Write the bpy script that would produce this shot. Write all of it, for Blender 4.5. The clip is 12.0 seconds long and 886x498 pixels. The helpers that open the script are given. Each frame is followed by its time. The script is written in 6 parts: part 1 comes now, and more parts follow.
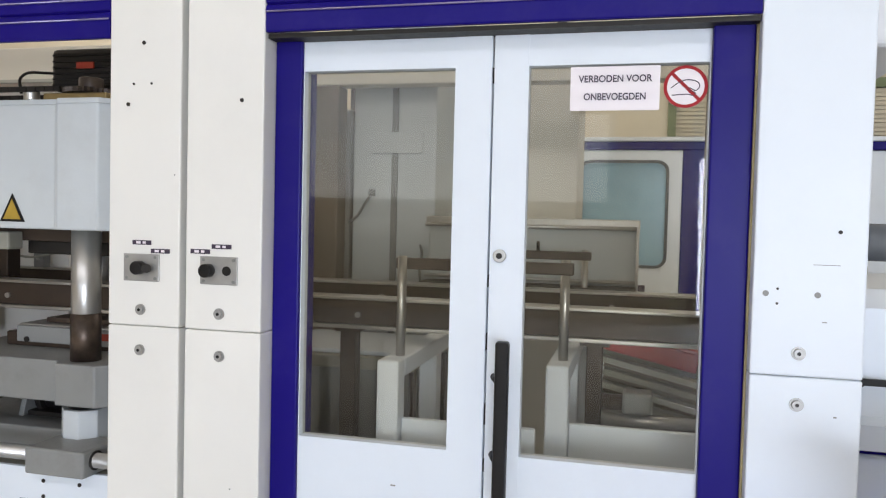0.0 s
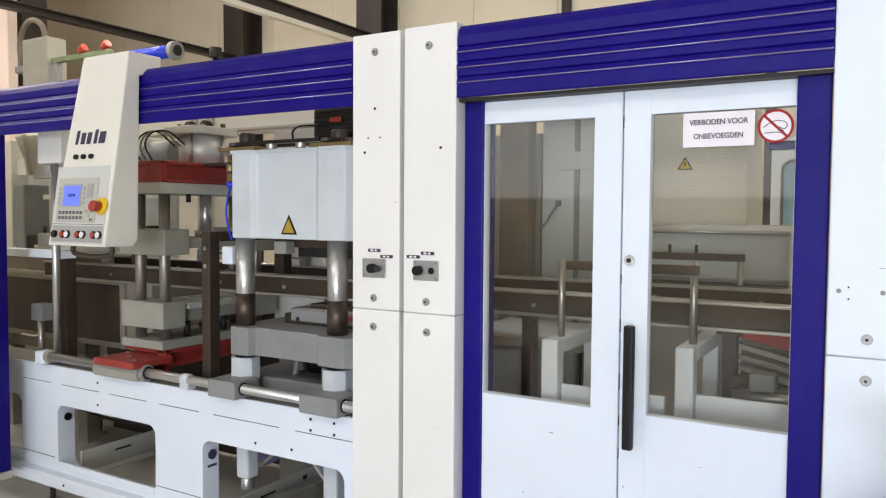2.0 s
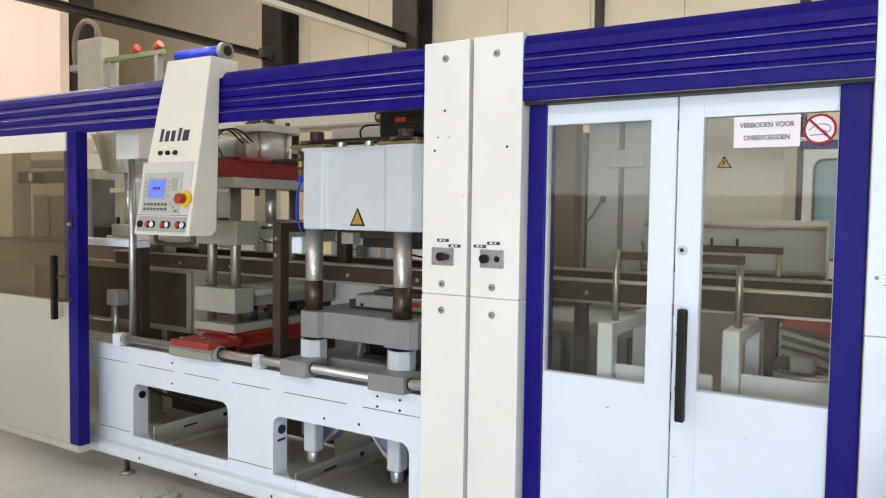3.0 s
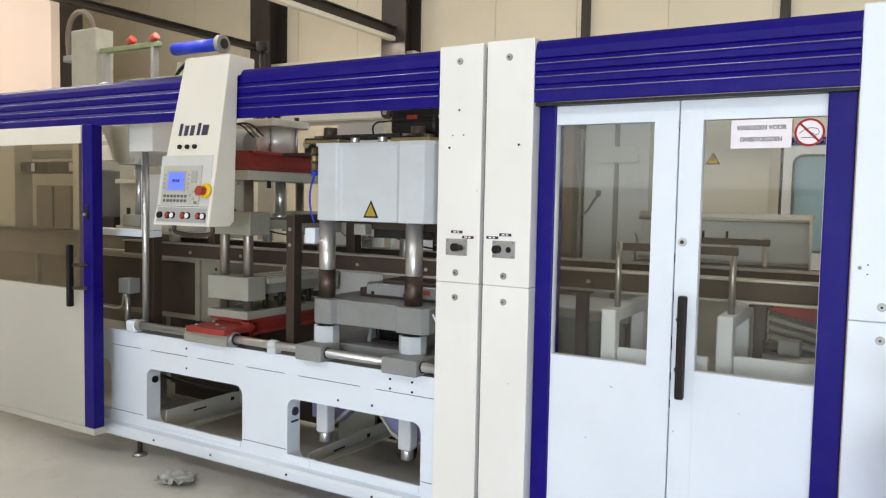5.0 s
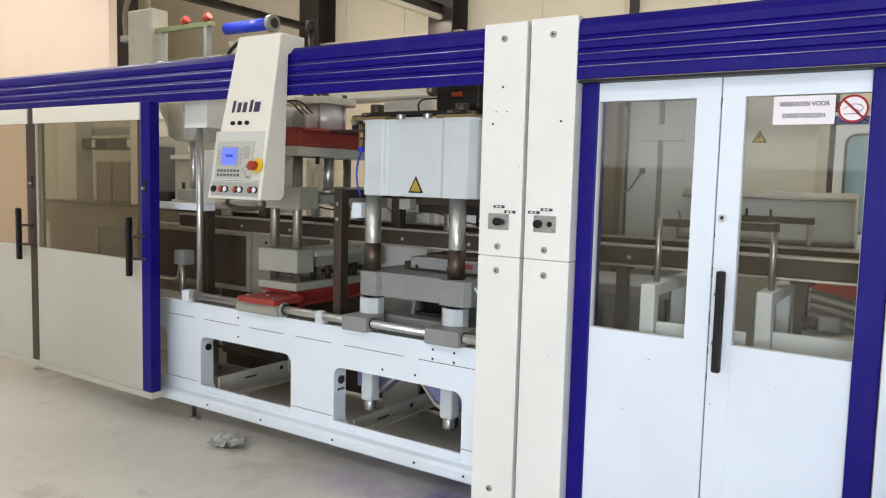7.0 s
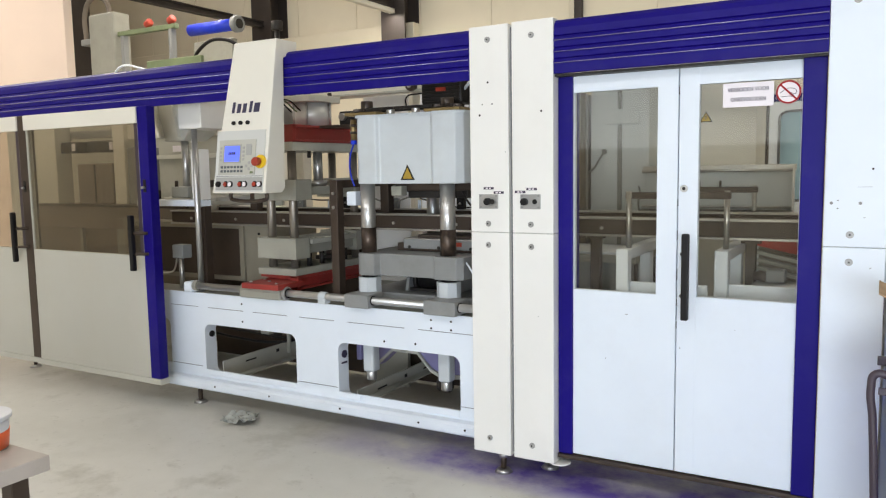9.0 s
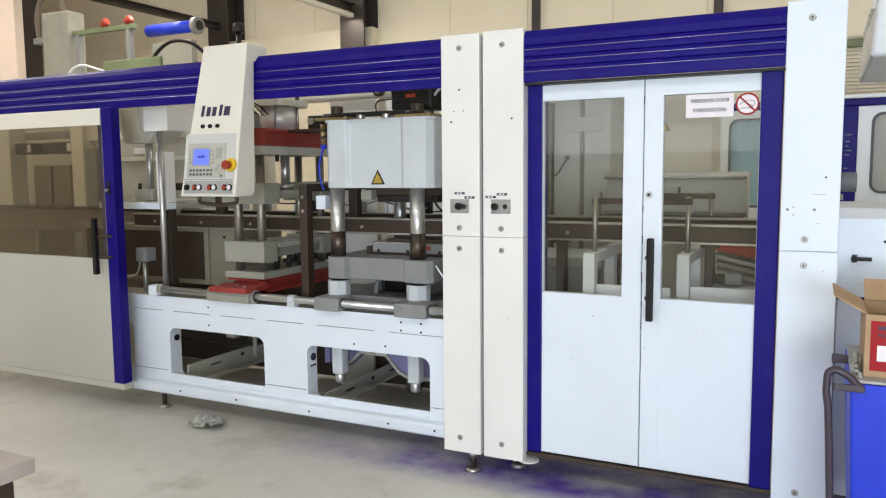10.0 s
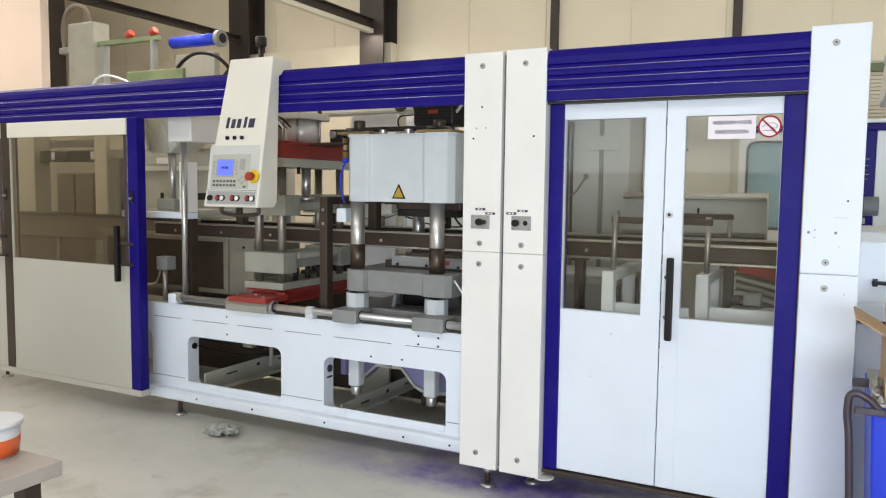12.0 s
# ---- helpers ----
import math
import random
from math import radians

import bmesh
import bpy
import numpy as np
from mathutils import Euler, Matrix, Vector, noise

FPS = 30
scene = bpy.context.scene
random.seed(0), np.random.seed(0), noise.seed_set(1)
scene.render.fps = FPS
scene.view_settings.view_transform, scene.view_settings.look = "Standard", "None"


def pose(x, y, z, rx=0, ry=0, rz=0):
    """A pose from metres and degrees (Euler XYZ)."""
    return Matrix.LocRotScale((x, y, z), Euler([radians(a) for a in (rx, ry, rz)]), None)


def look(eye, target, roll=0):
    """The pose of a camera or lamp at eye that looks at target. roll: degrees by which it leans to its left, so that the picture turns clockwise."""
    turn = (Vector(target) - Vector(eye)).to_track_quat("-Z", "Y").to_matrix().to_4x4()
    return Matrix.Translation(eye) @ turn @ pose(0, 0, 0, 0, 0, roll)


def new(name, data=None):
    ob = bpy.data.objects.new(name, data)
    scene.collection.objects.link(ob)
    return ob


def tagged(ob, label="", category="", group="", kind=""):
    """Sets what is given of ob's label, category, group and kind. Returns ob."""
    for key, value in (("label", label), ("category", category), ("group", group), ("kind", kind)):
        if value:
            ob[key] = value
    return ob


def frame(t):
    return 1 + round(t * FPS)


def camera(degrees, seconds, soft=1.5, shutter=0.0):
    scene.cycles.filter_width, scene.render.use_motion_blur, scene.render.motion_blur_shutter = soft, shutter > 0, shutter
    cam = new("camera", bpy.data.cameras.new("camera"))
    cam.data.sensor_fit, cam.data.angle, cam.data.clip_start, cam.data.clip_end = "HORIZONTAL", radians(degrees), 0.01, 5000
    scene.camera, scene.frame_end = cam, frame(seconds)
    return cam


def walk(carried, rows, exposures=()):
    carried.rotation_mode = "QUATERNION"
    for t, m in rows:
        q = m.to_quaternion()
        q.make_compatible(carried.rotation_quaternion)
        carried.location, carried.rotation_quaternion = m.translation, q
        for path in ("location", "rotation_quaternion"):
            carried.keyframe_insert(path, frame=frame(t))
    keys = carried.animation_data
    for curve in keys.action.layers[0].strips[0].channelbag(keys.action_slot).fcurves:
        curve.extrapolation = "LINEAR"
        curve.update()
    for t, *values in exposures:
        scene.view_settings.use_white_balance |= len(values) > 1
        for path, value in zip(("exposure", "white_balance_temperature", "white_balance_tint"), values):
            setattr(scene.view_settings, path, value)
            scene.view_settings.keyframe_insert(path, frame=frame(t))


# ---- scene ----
cam = camera(60.2, 12.0, soft=1.2)
PATH = [
    (0, (-0.119, 0.34, 1.465), (-0.598, 2.281, 1.392), 1.4),
    (0.5, (-0.037, 0.24, 1.473), (-0.719, 2.117, 1.36), 0.2),
    (1, (0.036, 0.073, 1.475), (-0.738, 1.912, 1.344), -0.2),
    (1.5, (0.205, -0.045, 1.502), (-0.767, 1.698, 1.377), 0.0),
    (2, (0.268, -0.173, 1.523), (-0.75, 1.546, 1.431), 0.4),
    (2.5, (0.236, -0.383, 1.515), (-0.795, 1.329, 1.419), 0.1),
    (3, (0.255, -0.469, 1.508), (-0.808, 1.222, 1.407), 0.8),
    (3.5, (0.317, -0.496, 1.51), (-0.774, 1.177, 1.407), 1.3),
    (5.5, (0.215, -0.741, 1.518), (-0.773, 0.993, 1.388), 0.8),
    (6, (0.22, -0.739, 1.514), (-0.77, 0.994, 1.383), 0.3),
    (6.5, (0.24, -0.744, 1.502), (-0.77, 0.977, 1.365), 0.6),
    (7, (0.286, -0.777, 1.497), (-0.822, 0.878, 1.318), 1.5),
    (7.5, (0.317, -0.912, 1.494), (-0.762, 0.756, 1.262), 0.8),
    (9.5, (0.296, -1.311, 1.486), (-0.648, 0.44, 1.287), -1.2),
    (10, (0.259, -1.354, 1.494), (-0.619, 0.432, 1.295), -0.5),
    (10.5, (0.249, -1.368, 1.494), (-0.608, 0.431, 1.314), 0.1),
    (11, (0.241, -1.383, 1.5), (-0.622, 0.413, 1.33), 0.4),
    (11.5, (0.239, -1.393, 1.496), (-0.645, 0.394, 1.335), 0.6),
    (12, (0.233, -1.399, 1.494), (-0.672, 0.377, 1.335), 0.7),
]
walk(cam, [(t, look(eye, target, roll)) for t, eye, target, roll in PATH], exposures=[(0, -0.08, 6500, 16), (1.0, 0.03, 6500, 17), (3.0, 0.05, 6500, 14), (6.0, 0.03, 6500, 13), (12.0, 0.02, 6500, 12.5)])

# ---- light ----
world = bpy.data.worlds.new("hall_sky")
scene.world = world
world.use_nodes = True
wn = world.node_tree.nodes
sky = wn.new("ShaderNodeTexSky")
sky.sky_type, sky.sun_disc, sky.sun_elevation, sky.sun_rotation = "NISHITA", False, radians(40), radians(120)
wn["Background"].inputs["Strength"].default_value = 0.12
world.node_tree.links.new(sky.outputs["Color"], wn["Background"].inputs["Color"])


def area(name, m, sx, sy, power, color):
    lamp = bpy.data.lights.new(name, "AREA")
    lamp.shape, lamp.size, lamp.size_y, lamp.energy, lamp.color = "RECTANGLE", sx, sy, power, color
    ob = new(name, lamp)
    ob.matrix_world = m
    return ob


# unseen area lamps added overhead and behind the camera; only the trunking strip is visible
area("overhead_lamp", look((-1.5, -4.2, 5.7), (-1.5, -4.2, 0)), 11.0, 1.6, 265, (0.97, 0.98, 1.0))
area("overhead_lamp", look((-3.5, 5.6, 5.7), (-3.5, 5.6, 0)), 13.0, 1.4, 175, (1.0, 0.93, 0.81))
# added to brighten the left side of the hall
area("overhead_lamp", look((-10.4, 2.0, 5.7), (-10.4, 2.4, 0)), 3.0, 4.0, 230, (1.0, 0.93, 0.84))
# two added fills behind the camera for the machine's front
area("front_fill_lamp", look((-3.4, -7.85, 3.0), (-3.4, 0, 2.2)), 5.8, 2.4, 75, (0.92, 0.97, 1.0))
area("right_fill_lamp", look((2.7, -7.9, 1.3), (0.2, 2.0, 0.4)), 3.8, 2.4, 490, (0.76, 0.87, 1.0))
area("trunking_lamp", look((-5.855, 4.4, 3.70), (-5.855, 4.4, 0)), 0.07, 7.4, 100, (1.0, 0.93, 0.80))


# ---- materials ----
def mat(name, color, rough=0.5, metal=0.0, vary=0.06, scale=3.0, bump=0.0, bscale=60.0, spec=0.5, dirt=None, dscale=1.2, damount=0.3, coat=0.0, spread=0.1):
    """Painted, metal or plastic surface: base colour with broad tonal variation, fine grain, optional dirt and relief."""
    m = bpy.data.materials.new(name)
    m.use_nodes = True
    nt = m.node_tree
    n, l = nt.nodes, nt.links
    b = n["Principled BSDF"]
    b.inputs["Metallic"].default_value = metal
    b.inputs["Specular IOR Level"].default_value = spec
    b.inputs["Coat Weight"].default_value = coat
    tc = n.new("ShaderNodeTexCoord")
    big = n.new("ShaderNodeTexNoise")
    big.inputs["Scale"].default_value, big.inputs["Detail"].default_value = scale, 6
    l.new(tc.outputs["Object"], big.inputs["Vector"])
    ramp = n.new("ShaderNodeMapRange")
    ramp.inputs["From Min"].default_value, ramp.inputs["From Max"].default_value = 0.3, 0.7
    ramp.inputs["To Min"].default_value, ramp.inputs["To Max"].default_value = 1 - vary, 1 + vary
    l.new(big.outputs["Fac"], ramp.inputs["Value"])
    mul = n.new("ShaderNodeMix")
    mul.data_type, mul.blend_type = "RGBA", "MULTIPLY"
    mul.inputs["Factor"].default_value = 1
    mul.inputs[6].default_value = (*color, 1)
    l.new(ramp.outputs["Result"], mul.inputs[7])
    out = mul.outputs[2]
    if dirt:
        dn = n.new("ShaderNodeTexNoise")
        dn.inputs["Scale"].default_value, dn.inputs["Detail"].default_value, dn.inputs["Roughness"].default_value = dscale, 9, 0.7
        l.new(tc.outputs["Object"], dn.inputs["Vector"])
        dr = n.new("ShaderNodeMapRange")
        dr.inputs["From Min"].default_value, dr.inputs["From Max"].default_value = 0.5, 0.75
        dr.inputs["To Max"].default_value = damount
        l.new(dn.outputs["Fac"], dr.inputs["Value"])
        mx = n.new("ShaderNodeMix")
        mx.data_type = "RGBA"
        mx.inputs[7].default_value = (*dirt, 1)
        l.new(dr.outputs["Result"], mx.inputs["Factor"])
        l.new(out, mx.inputs[6])
        out = mx.outputs[2]
    l.new(out, b.inputs["Base Color"])
    fine = n.new("ShaderNodeTexNoise")
    fine.inputs["Scale"].default_value, fine.inputs["Detail"].default_value = bscale, 4
    l.new(tc.outputs["Object"], fine.inputs["Vector"])
    rr = n.new("ShaderNodeMapRange")
    rr.inputs["To Min"].default_value, rr.inputs["To Max"].default_value = max(rough - spread, 0.03), min(rough + spread, 1)
    l.new(fine.outputs["Fac"], rr.inputs["Value"])
    l.new(rr.outputs["Result"], b.inputs["Roughness"])
    if bump:
        bp = n.new("ShaderNodeBump")
        bp.inputs["Strength"].default_value, bp.inputs["Distance"].default_value = bump, 0.002
        l.new(fine.outputs["Fac"], bp.inputs["Height"])
        l.new(bp.outputs["Normal"], b.inputs["Normal"])
    return m


def glass(name, tint, gloss=0.05, rough=0.02):
    """Clear or tinted sheet: light passes tinted, and a little is mirrored, more at a slant."""
    m = bpy.data.materials.new(name)
    m.use_nodes = True
    n, l = m.node_tree.nodes, m.node_tree.links
    n.remove(n["Principled BSDF"])
    tr, gl, mx, lw = n.new("ShaderNodeBsdfTransparent"), n.new("ShaderNodeBsdfGlossy"), n.new("ShaderNodeMixShader"), n.new("ShaderNodeLayerWeight")
    tr.inputs["Color"].default_value = (*tint, 1)
    gl.inputs["Roughness"].default_value = rough
    lw.inputs["Blend"].default_value = 0.5
    pw, ma = n.new("ShaderNodeMath"), n.new("ShaderNodeMath")
    pw.operation, pw.inputs[1].default_value = "POWER", 4.0
    ma.operation, ma.inputs[1].default_value, ma.inputs[2].default_value = "MULTIPLY_ADD", 0.8, gloss
    l.new(lw.outputs["Facing"], pw.inputs[0])
    l.new(pw.outputs[0], ma.inputs[0])
    l.new(ma.outputs[0], mx.inputs["Fac"])
    l.new(tr.outputs["BSDF"], mx.inputs[1])
    l.new(gl.outputs["BSDF"], mx.inputs[2])
    l.new(mx.outputs["Shader"], n["Material Output"].inputs["Surface"])
    return m


def glow(name, color, strength):
    m = bpy.data.materials.new(name)
    m.use_nodes = True
    b = m.node_tree.nodes["Principled BSDF"]
    b.inputs["Base Color"].default_value = (*color, 1)
    b.inputs["Emission Color"].default_value = (*color, 1)
    b.inputs["Emission Strength"].default_value = strength
    return m


WHITE = mat("white_paint", (0.80, 0.79, 0.75), 0.42, vary=0.03, scale=2.0, bump=0.08, bscale=220, dirt=(0.50, 0.47, 0.40), dscale=2.5, damount=0.10)
# white paint with the tint of cool daylight put into its colour
COOLWHITE = mat("daylight_tinted_white_paint", (0.74, 0.80, 0.87), 0.40, vary=0.03, scale=2.0, bump=0.06, bscale=220, dirt=(0.5, 0.5, 0.48), dscale=3.0, damount=0.10)
CASTWHITE = mat("cast_white_paint", (0.56, 0.60, 0.62), 0.38, vary=0.05, scale=4.0, bump=0.15, bscale=140, dirt=(0.42, 0.42, 0.40), dscale=5.0, damount=0.25)
CREAM = mat("cream_paint", (0.76, 0.73, 0.64), 0.5, vary=0.04, scale=1.5, bump=0.06, bscale=180, dirt=(0.5, 0.46, 0.37), dscale=2.0, damount=0.15)
BLUE = mat("ultramarine_paint", (0.009, 0.0042, 0.165), 0.36, spec=0.15, vary=0.10, scale=2.0, bump=0.05, bscale=240, dirt=(0.05, 0.04, 0.16), dscale=4.0, damount=0.25)
STEEL = mat("brushed_steel", (0.50, 0.49, 0.47), 0.35, metal=0.9, vary=0.10, scale=8.0, bump=0.1, bscale=120)
CHROME = mat("chrome_rod", (0.52, 0.52, 0.51), 0.32, metal=0.85, vary=0.03, scale=9.0, spread=0.02)
RODSTEEL = mat("oiled_guide_rod_steel", (0.30, 0.27, 0.235), 0.38, metal=0.8, vary=0.10, scale=12.0, spread=0.03)
ALU = mat("cast_aluminium", (0.62, 0.615, 0.58), 0.36, metal=0.3, vary=0.06, scale=6.0)
WARMCAST = mat("warm_white_cast_paint", (0.60, 0.59, 0.52), 0.40, vary=0.05, scale=4.0, bump=0.12, bscale=140, dirt=(0.36, 0.33, 0.27), dscale=5.0, damount=0.3)
PALEGREY = mat("pale_green_grey_paint", (0.47, 0.465, 0.405), 0.42, vary=0.05, scale=5.0, bump=0.08, bscale=150, dirt=(0.24, 0.22, 0.18), dscale=7.0, damount=0.3)
STAINED = mat("oily_stained_steel", (0.09, 0.065, 0.05), 0.35, metal=0.6, vary=0.5, scale=18.0, dirt=(0.02, 0.015, 0.012), dscale=22, damount=0.7)
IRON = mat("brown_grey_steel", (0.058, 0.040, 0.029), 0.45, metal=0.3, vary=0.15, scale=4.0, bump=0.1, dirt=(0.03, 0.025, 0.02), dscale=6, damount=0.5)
GREYPAINT = mat("mid_grey_paint", (0.235, 0.24, 0.235), 0.45, vary=0.08, scale=5.0, bump=0.1, bscale=150, dirt=(0.14, 0.13, 0.12), dscale=7, damount=0.4)
LGREY = mat("light_grey_paint", (0.32, 0.315, 0.265), 0.45, vary=0.06, scale=5.0, bump=0.1, bscale=150, dirt=(0.2, 0.19, 0.16), dscale=7, damount=0.35)
RED = mat("oxide_red_paint", (0.30, 0.032, 0.024), 0.5, vary=0.15, scale=5.0, bump=0.1, bscale=140, dirt=(0.12, 0.03, 0.02), dscale=7, damount=0.5)
CRATERED = mat("bright_red_plastic", (0.55, 0.06, 0.045), 0.4, vary=0.08, scale=6.0)
BLACK = mat("black_plastic", (0.010, 0.009, 0.009), 0.42, vary=0.2, scale=9.0, spec=0.25)
DARK = mat("dark_machine_grime", (0.016, 0.013, 0.011), 0.55, vary=0.3, scale=9.0, metal=0.2)
BRASS = mat("greasy_brass", (0.30, 0.22, 0.10), 0.4, metal=0.7, vary=0.2, scale=14)
HANDLEDARK = mat("dark_plum_tube", (0.045, 0.032, 0.045), 0.4, vary=0.1)
RUBBER = mat("grey_rubber_seal", (0.10, 0.11, 0.12), 0.6, vary=0.1)
YELLOW = mat("yellow_plastic", (0.80, 0.52, 0.02), 0.35, vary=0.05)
AGEDSEAL = mat("yellowed_seal_strip", (0.44, 0.38, 0.22), 0.55, vary=0.25, scale=9.0, dirt=(0.15, 0.12, 0.07), dscale=6.0, damount=0.7)
OCHRE = mat("worn_yellow_sticker", (0.40, 0.26, 0.03), 0.5, vary=0.15, scale=20)
REDBTN = mat("red_button_plastic", (0.36, 0.04, 0.02), 0.35)
SIGNWHITE = mat("pinkish_white_sticker", (0.82, 0.77, 0.80), 0.45, vary=0.02)
SIGNRED = mat("sign_red", (0.33, 0.013, 0.018), 0.6, spec=0.25)
INK = mat("dark_ink", (0.045, 0.03, 0.055), 0.5)
INDIGO = mat("indigo_lettering", (0.035, 0.03, 0.07), 0.45)
TANKSTEEL = mat("dull_tank_steel", (0.30, 0.27, 0.205), 0.45, metal=0.1, vary=0.12, scale=3.0, bump=0.1, dirt=(0.20, 0.18, 0.15), dscale=5, damount=0.35)
SILVER = mat("silver_keypad_foil", (0.60, 0.61, 0.58), 0.4, vary=0.03, metal=0.1)
FOILGREY = mat("grey_foil", (0.36, 0.36, 0.34), 0.4, vary=0.04)
PANE = glass("door_pane", (0.90, 0.89, 0.85), 0.035)
SMOKED = glass("smoked_door_pane", (0.76, 0.72, 0.65), 0.085, 0.03)
SCREEN = glow("lcd_screen", (0.10, 0.15, 0.85), 0.75)
CARDBOARD = mat("cardboard", (0.42, 0.28, 0.16), 0.8, vary=0.1, scale=12, bump=0.2, bscale=90)
BINBLUE = mat("blue_bin_plastic", (0.006, 0.035, 0.58), 0.42, vary=0.08, scale=5, bump=0.1, bscale=70)
CLOTH = mat("grey_cloth", (0.36, 0.37, 0.34), 0.9, vary=0.25, scale=14, bump=0.5, bscale=200)
WALLPAINT = mat("cream_wall_panel", (0.74, 0.68, 0.54), 0.65, vary=0.05, scale=0.7, bump=0.1, bscale=40, dirt=(0.5, 0.44, 0.33), dscale=0.8, damount=0.2)
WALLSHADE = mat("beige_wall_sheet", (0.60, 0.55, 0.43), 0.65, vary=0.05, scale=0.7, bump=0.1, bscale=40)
CEIL = mat("ceiling_sheet", (0.62, 0.58, 0.50), 0.7, vary=0.06, scale=0.6)
DARKSTEEL = mat("dark_brown_steel_section", (0.045, 0.036, 0.032), 0.5, vary=0.2, scale=3, metal=0.2)
# cream paint darkened for the weaker light on the left, with some dirt
DIMCREAM = mat("dimmed_cream_paint", (0.47, 0.46, 0.40), 0.48, vary=0.05, scale=1.2, bump=0.06, bscale=180, dirt=(0.42, 0.38, 0.30), dscale=1.8, damount=0.25)
WORNTOP = mat("worn_table_top", (0.42, 0.38, 0.34), 0.5, vary=0.12, scale=5, bump=0.1, dirt=(0.22, 0.19, 0.16), dscale=6, damount=0.4)
# blue bead made pale: the highlight along each rib is in the colour
BEADGLINT = mat("blue_bead_highlight", (0.26, 0.23, 0.40), 0.20, spec=0.8, metal=0.4, vary=0.25, scale=6.0)
SCREWZINC = mat("zinc_screw", (0.36, 0.355, 0.34), 0.4, metal=0.5, vary=0.1, scale=20)
HEATBROWN = mat("dark_brown_sheet", (0.20, 0.16, 0.12), 0.5, vary=0.2, scale=4)
SALMON = mat("salmon_white_sheet", (0.82, 0.68, 0.58), 0.6, vary=0.04, scale=1.0)
GREENM = mat("machine_green_paint", (0.16, 0.20, 0.10), 0.5, vary=0.15, scale=5)
TUBWHITE = mat("translucent_white_plastic", (0.72, 0.74, 0.78), 0.35, vary=0.04)
ORANGE = mat("orange_plastic", (0.75, 0.13, 0.03), 0.4, vary=0.1)
BLUEWIN = mat("pale_blue_film", (0.28, 0.46, 0.56), 0.25, vary=0.12, scale=3.0)
# grey casting with the reflection of the blue parts mixed into its colour
VIOLET = mat("casting_blue_reflection", (0.24, 0.22, 0.40), 0.45, vary=0.12, scale=6.0, bump=0.1)


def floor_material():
    m = bpy.data.materials.new("worn_concrete_floor")
    m.use_nodes = True
    n, l = m.node_tree.nodes, m.node_tree.links
    b = n["Principled BSDF"]
    tc = n.new("ShaderNodeTexCoord")

    def noise_map(scale, lo, hi, detail=8):
        t = n.new("ShaderNodeTexNoise")
        t.inputs["Scale"].default_value, t.inputs["Detail"].default_value, t.inputs["Roughness"].default_value = scale, detail, 0.65
        l.new(tc.outputs["Object"], t.inputs["Vector"])
        r = n.new("ShaderNodeMapRange")
        r.inputs["From Min"].default_value, r.inputs["From Max"].default_value = lo, hi
        l.new(t.outputs["Fac"], r.inputs["Value"])
        return r.outputs["Result"]

    def mix(fac, a, c):
        x = n.new("ShaderNodeMix")
        x.data_type = "RGBA"
        if isinstance(a, tuple):
            x.inputs[6].default_value = (*a, 1)
        else:
            l.new(a, x.inputs[6])
        x.inputs[7].default_value = (*c, 1)
        l.new(fac, x.inputs["Factor"])
        return x.outputs[2]

    base = mix(noise_map(0.9, 0.35, 0.7), (0.66, 0.65, 0.60), (0.53, 0.52, 0.47))
    base = mix(noise_map(3.5, 0.55, 0.8), base, (0.66, 0.65, 0.61))
    base = mix(noise_map(30, 0.62, 0.78), base, (0.27, 0.26, 0.225))
    base = mix(noise_map(1.7, 0.54, 0.72), base, (0.39, 0.375, 0.32))
    base = mix(noise_map(7, 0.60, 0.80, 7), base, (0.40, 0.385, 0.335))
    sep = n.new("ShaderNodeSeparateXYZ")
    l.new(tc.outputs["Object"], sep.inputs["Vector"])

    def ramp(sock, lo, hi):
        r_ = n.new("ShaderNodeMapRange")
        r_.inputs["From Min"].default_value, r_.inputs["From Max"].default_value = lo, hi
        l.new(sock, r_.inputs["Value"])
        return r_.outputs["Result"]

    def times(p, q):
        k = n.new("ShaderNodeMath")
        k.operation = "MULTIPLY"
        l.new(p, k.inputs[0])
        l.new(q, k.inputs[1])
        return k.outputs[0]

    # blue-violet band on the floor under the machine's front, broken up by noise
    band = times(ramp(sep.outputs["Y"], 1.83, 2.0), ramp(sep.outputs["Y"], 2.75, 2.35))
    band = times(band, times(ramp(sep.outputs["X"], -2.5, -1.5), ramp(sep.outputs["X"], 0.9, 0.2)))
    band = times(band, noise_map(1.9, 0.33, 0.58))
    base = mix(band, base, (0.115, 0.070, 0.37))
    l.new(base, b.inputs["Base Color"])
    r = n.new("ShaderNodeMapRange")
    r.inputs["To Min"].default_value, r.inputs["To Max"].default_value = 0.32, 0.6
    l.new(noise_map(2.0, 0.3, 0.7), r.inputs["Value"])
    l.new(r.outputs["Result"], b.inputs["Roughness"])
    bp = n.new("ShaderNodeBump")
    bp.inputs["Strength"].default_value, bp.inputs["Distance"].default_value = 0.15, 0.002
    l.new(noise_map(60, 0.2, 0.8), bp.inputs["Height"])
    l.new(bp.outputs["Normal"], b.inputs["Normal"])
    return m


FLOOR = floor_material()


# ---- mesh helpers ----
def add_box(bm, x0, x1, y0, y1, z0, z1, bevel=0.0, seg=2):
    m = Matrix.Translation(((x0 + x1) / 2, (y0 + y1) / 2, (z0 + z1) / 2)) @ Matrix.Diagonal((abs(x1 - x0), abs(y1 - y0), abs(z1 - z0), 1))
    vs = bmesh.ops.create_cube(bm, size=1, matrix=m)["verts"]
    if bevel:
        bmesh.ops.bevel(bm, geom=list({e for v in vs for e in v.link_edges}), offset=bevel, segments=seg, profile=0.5, affect="EDGES")
    return bm


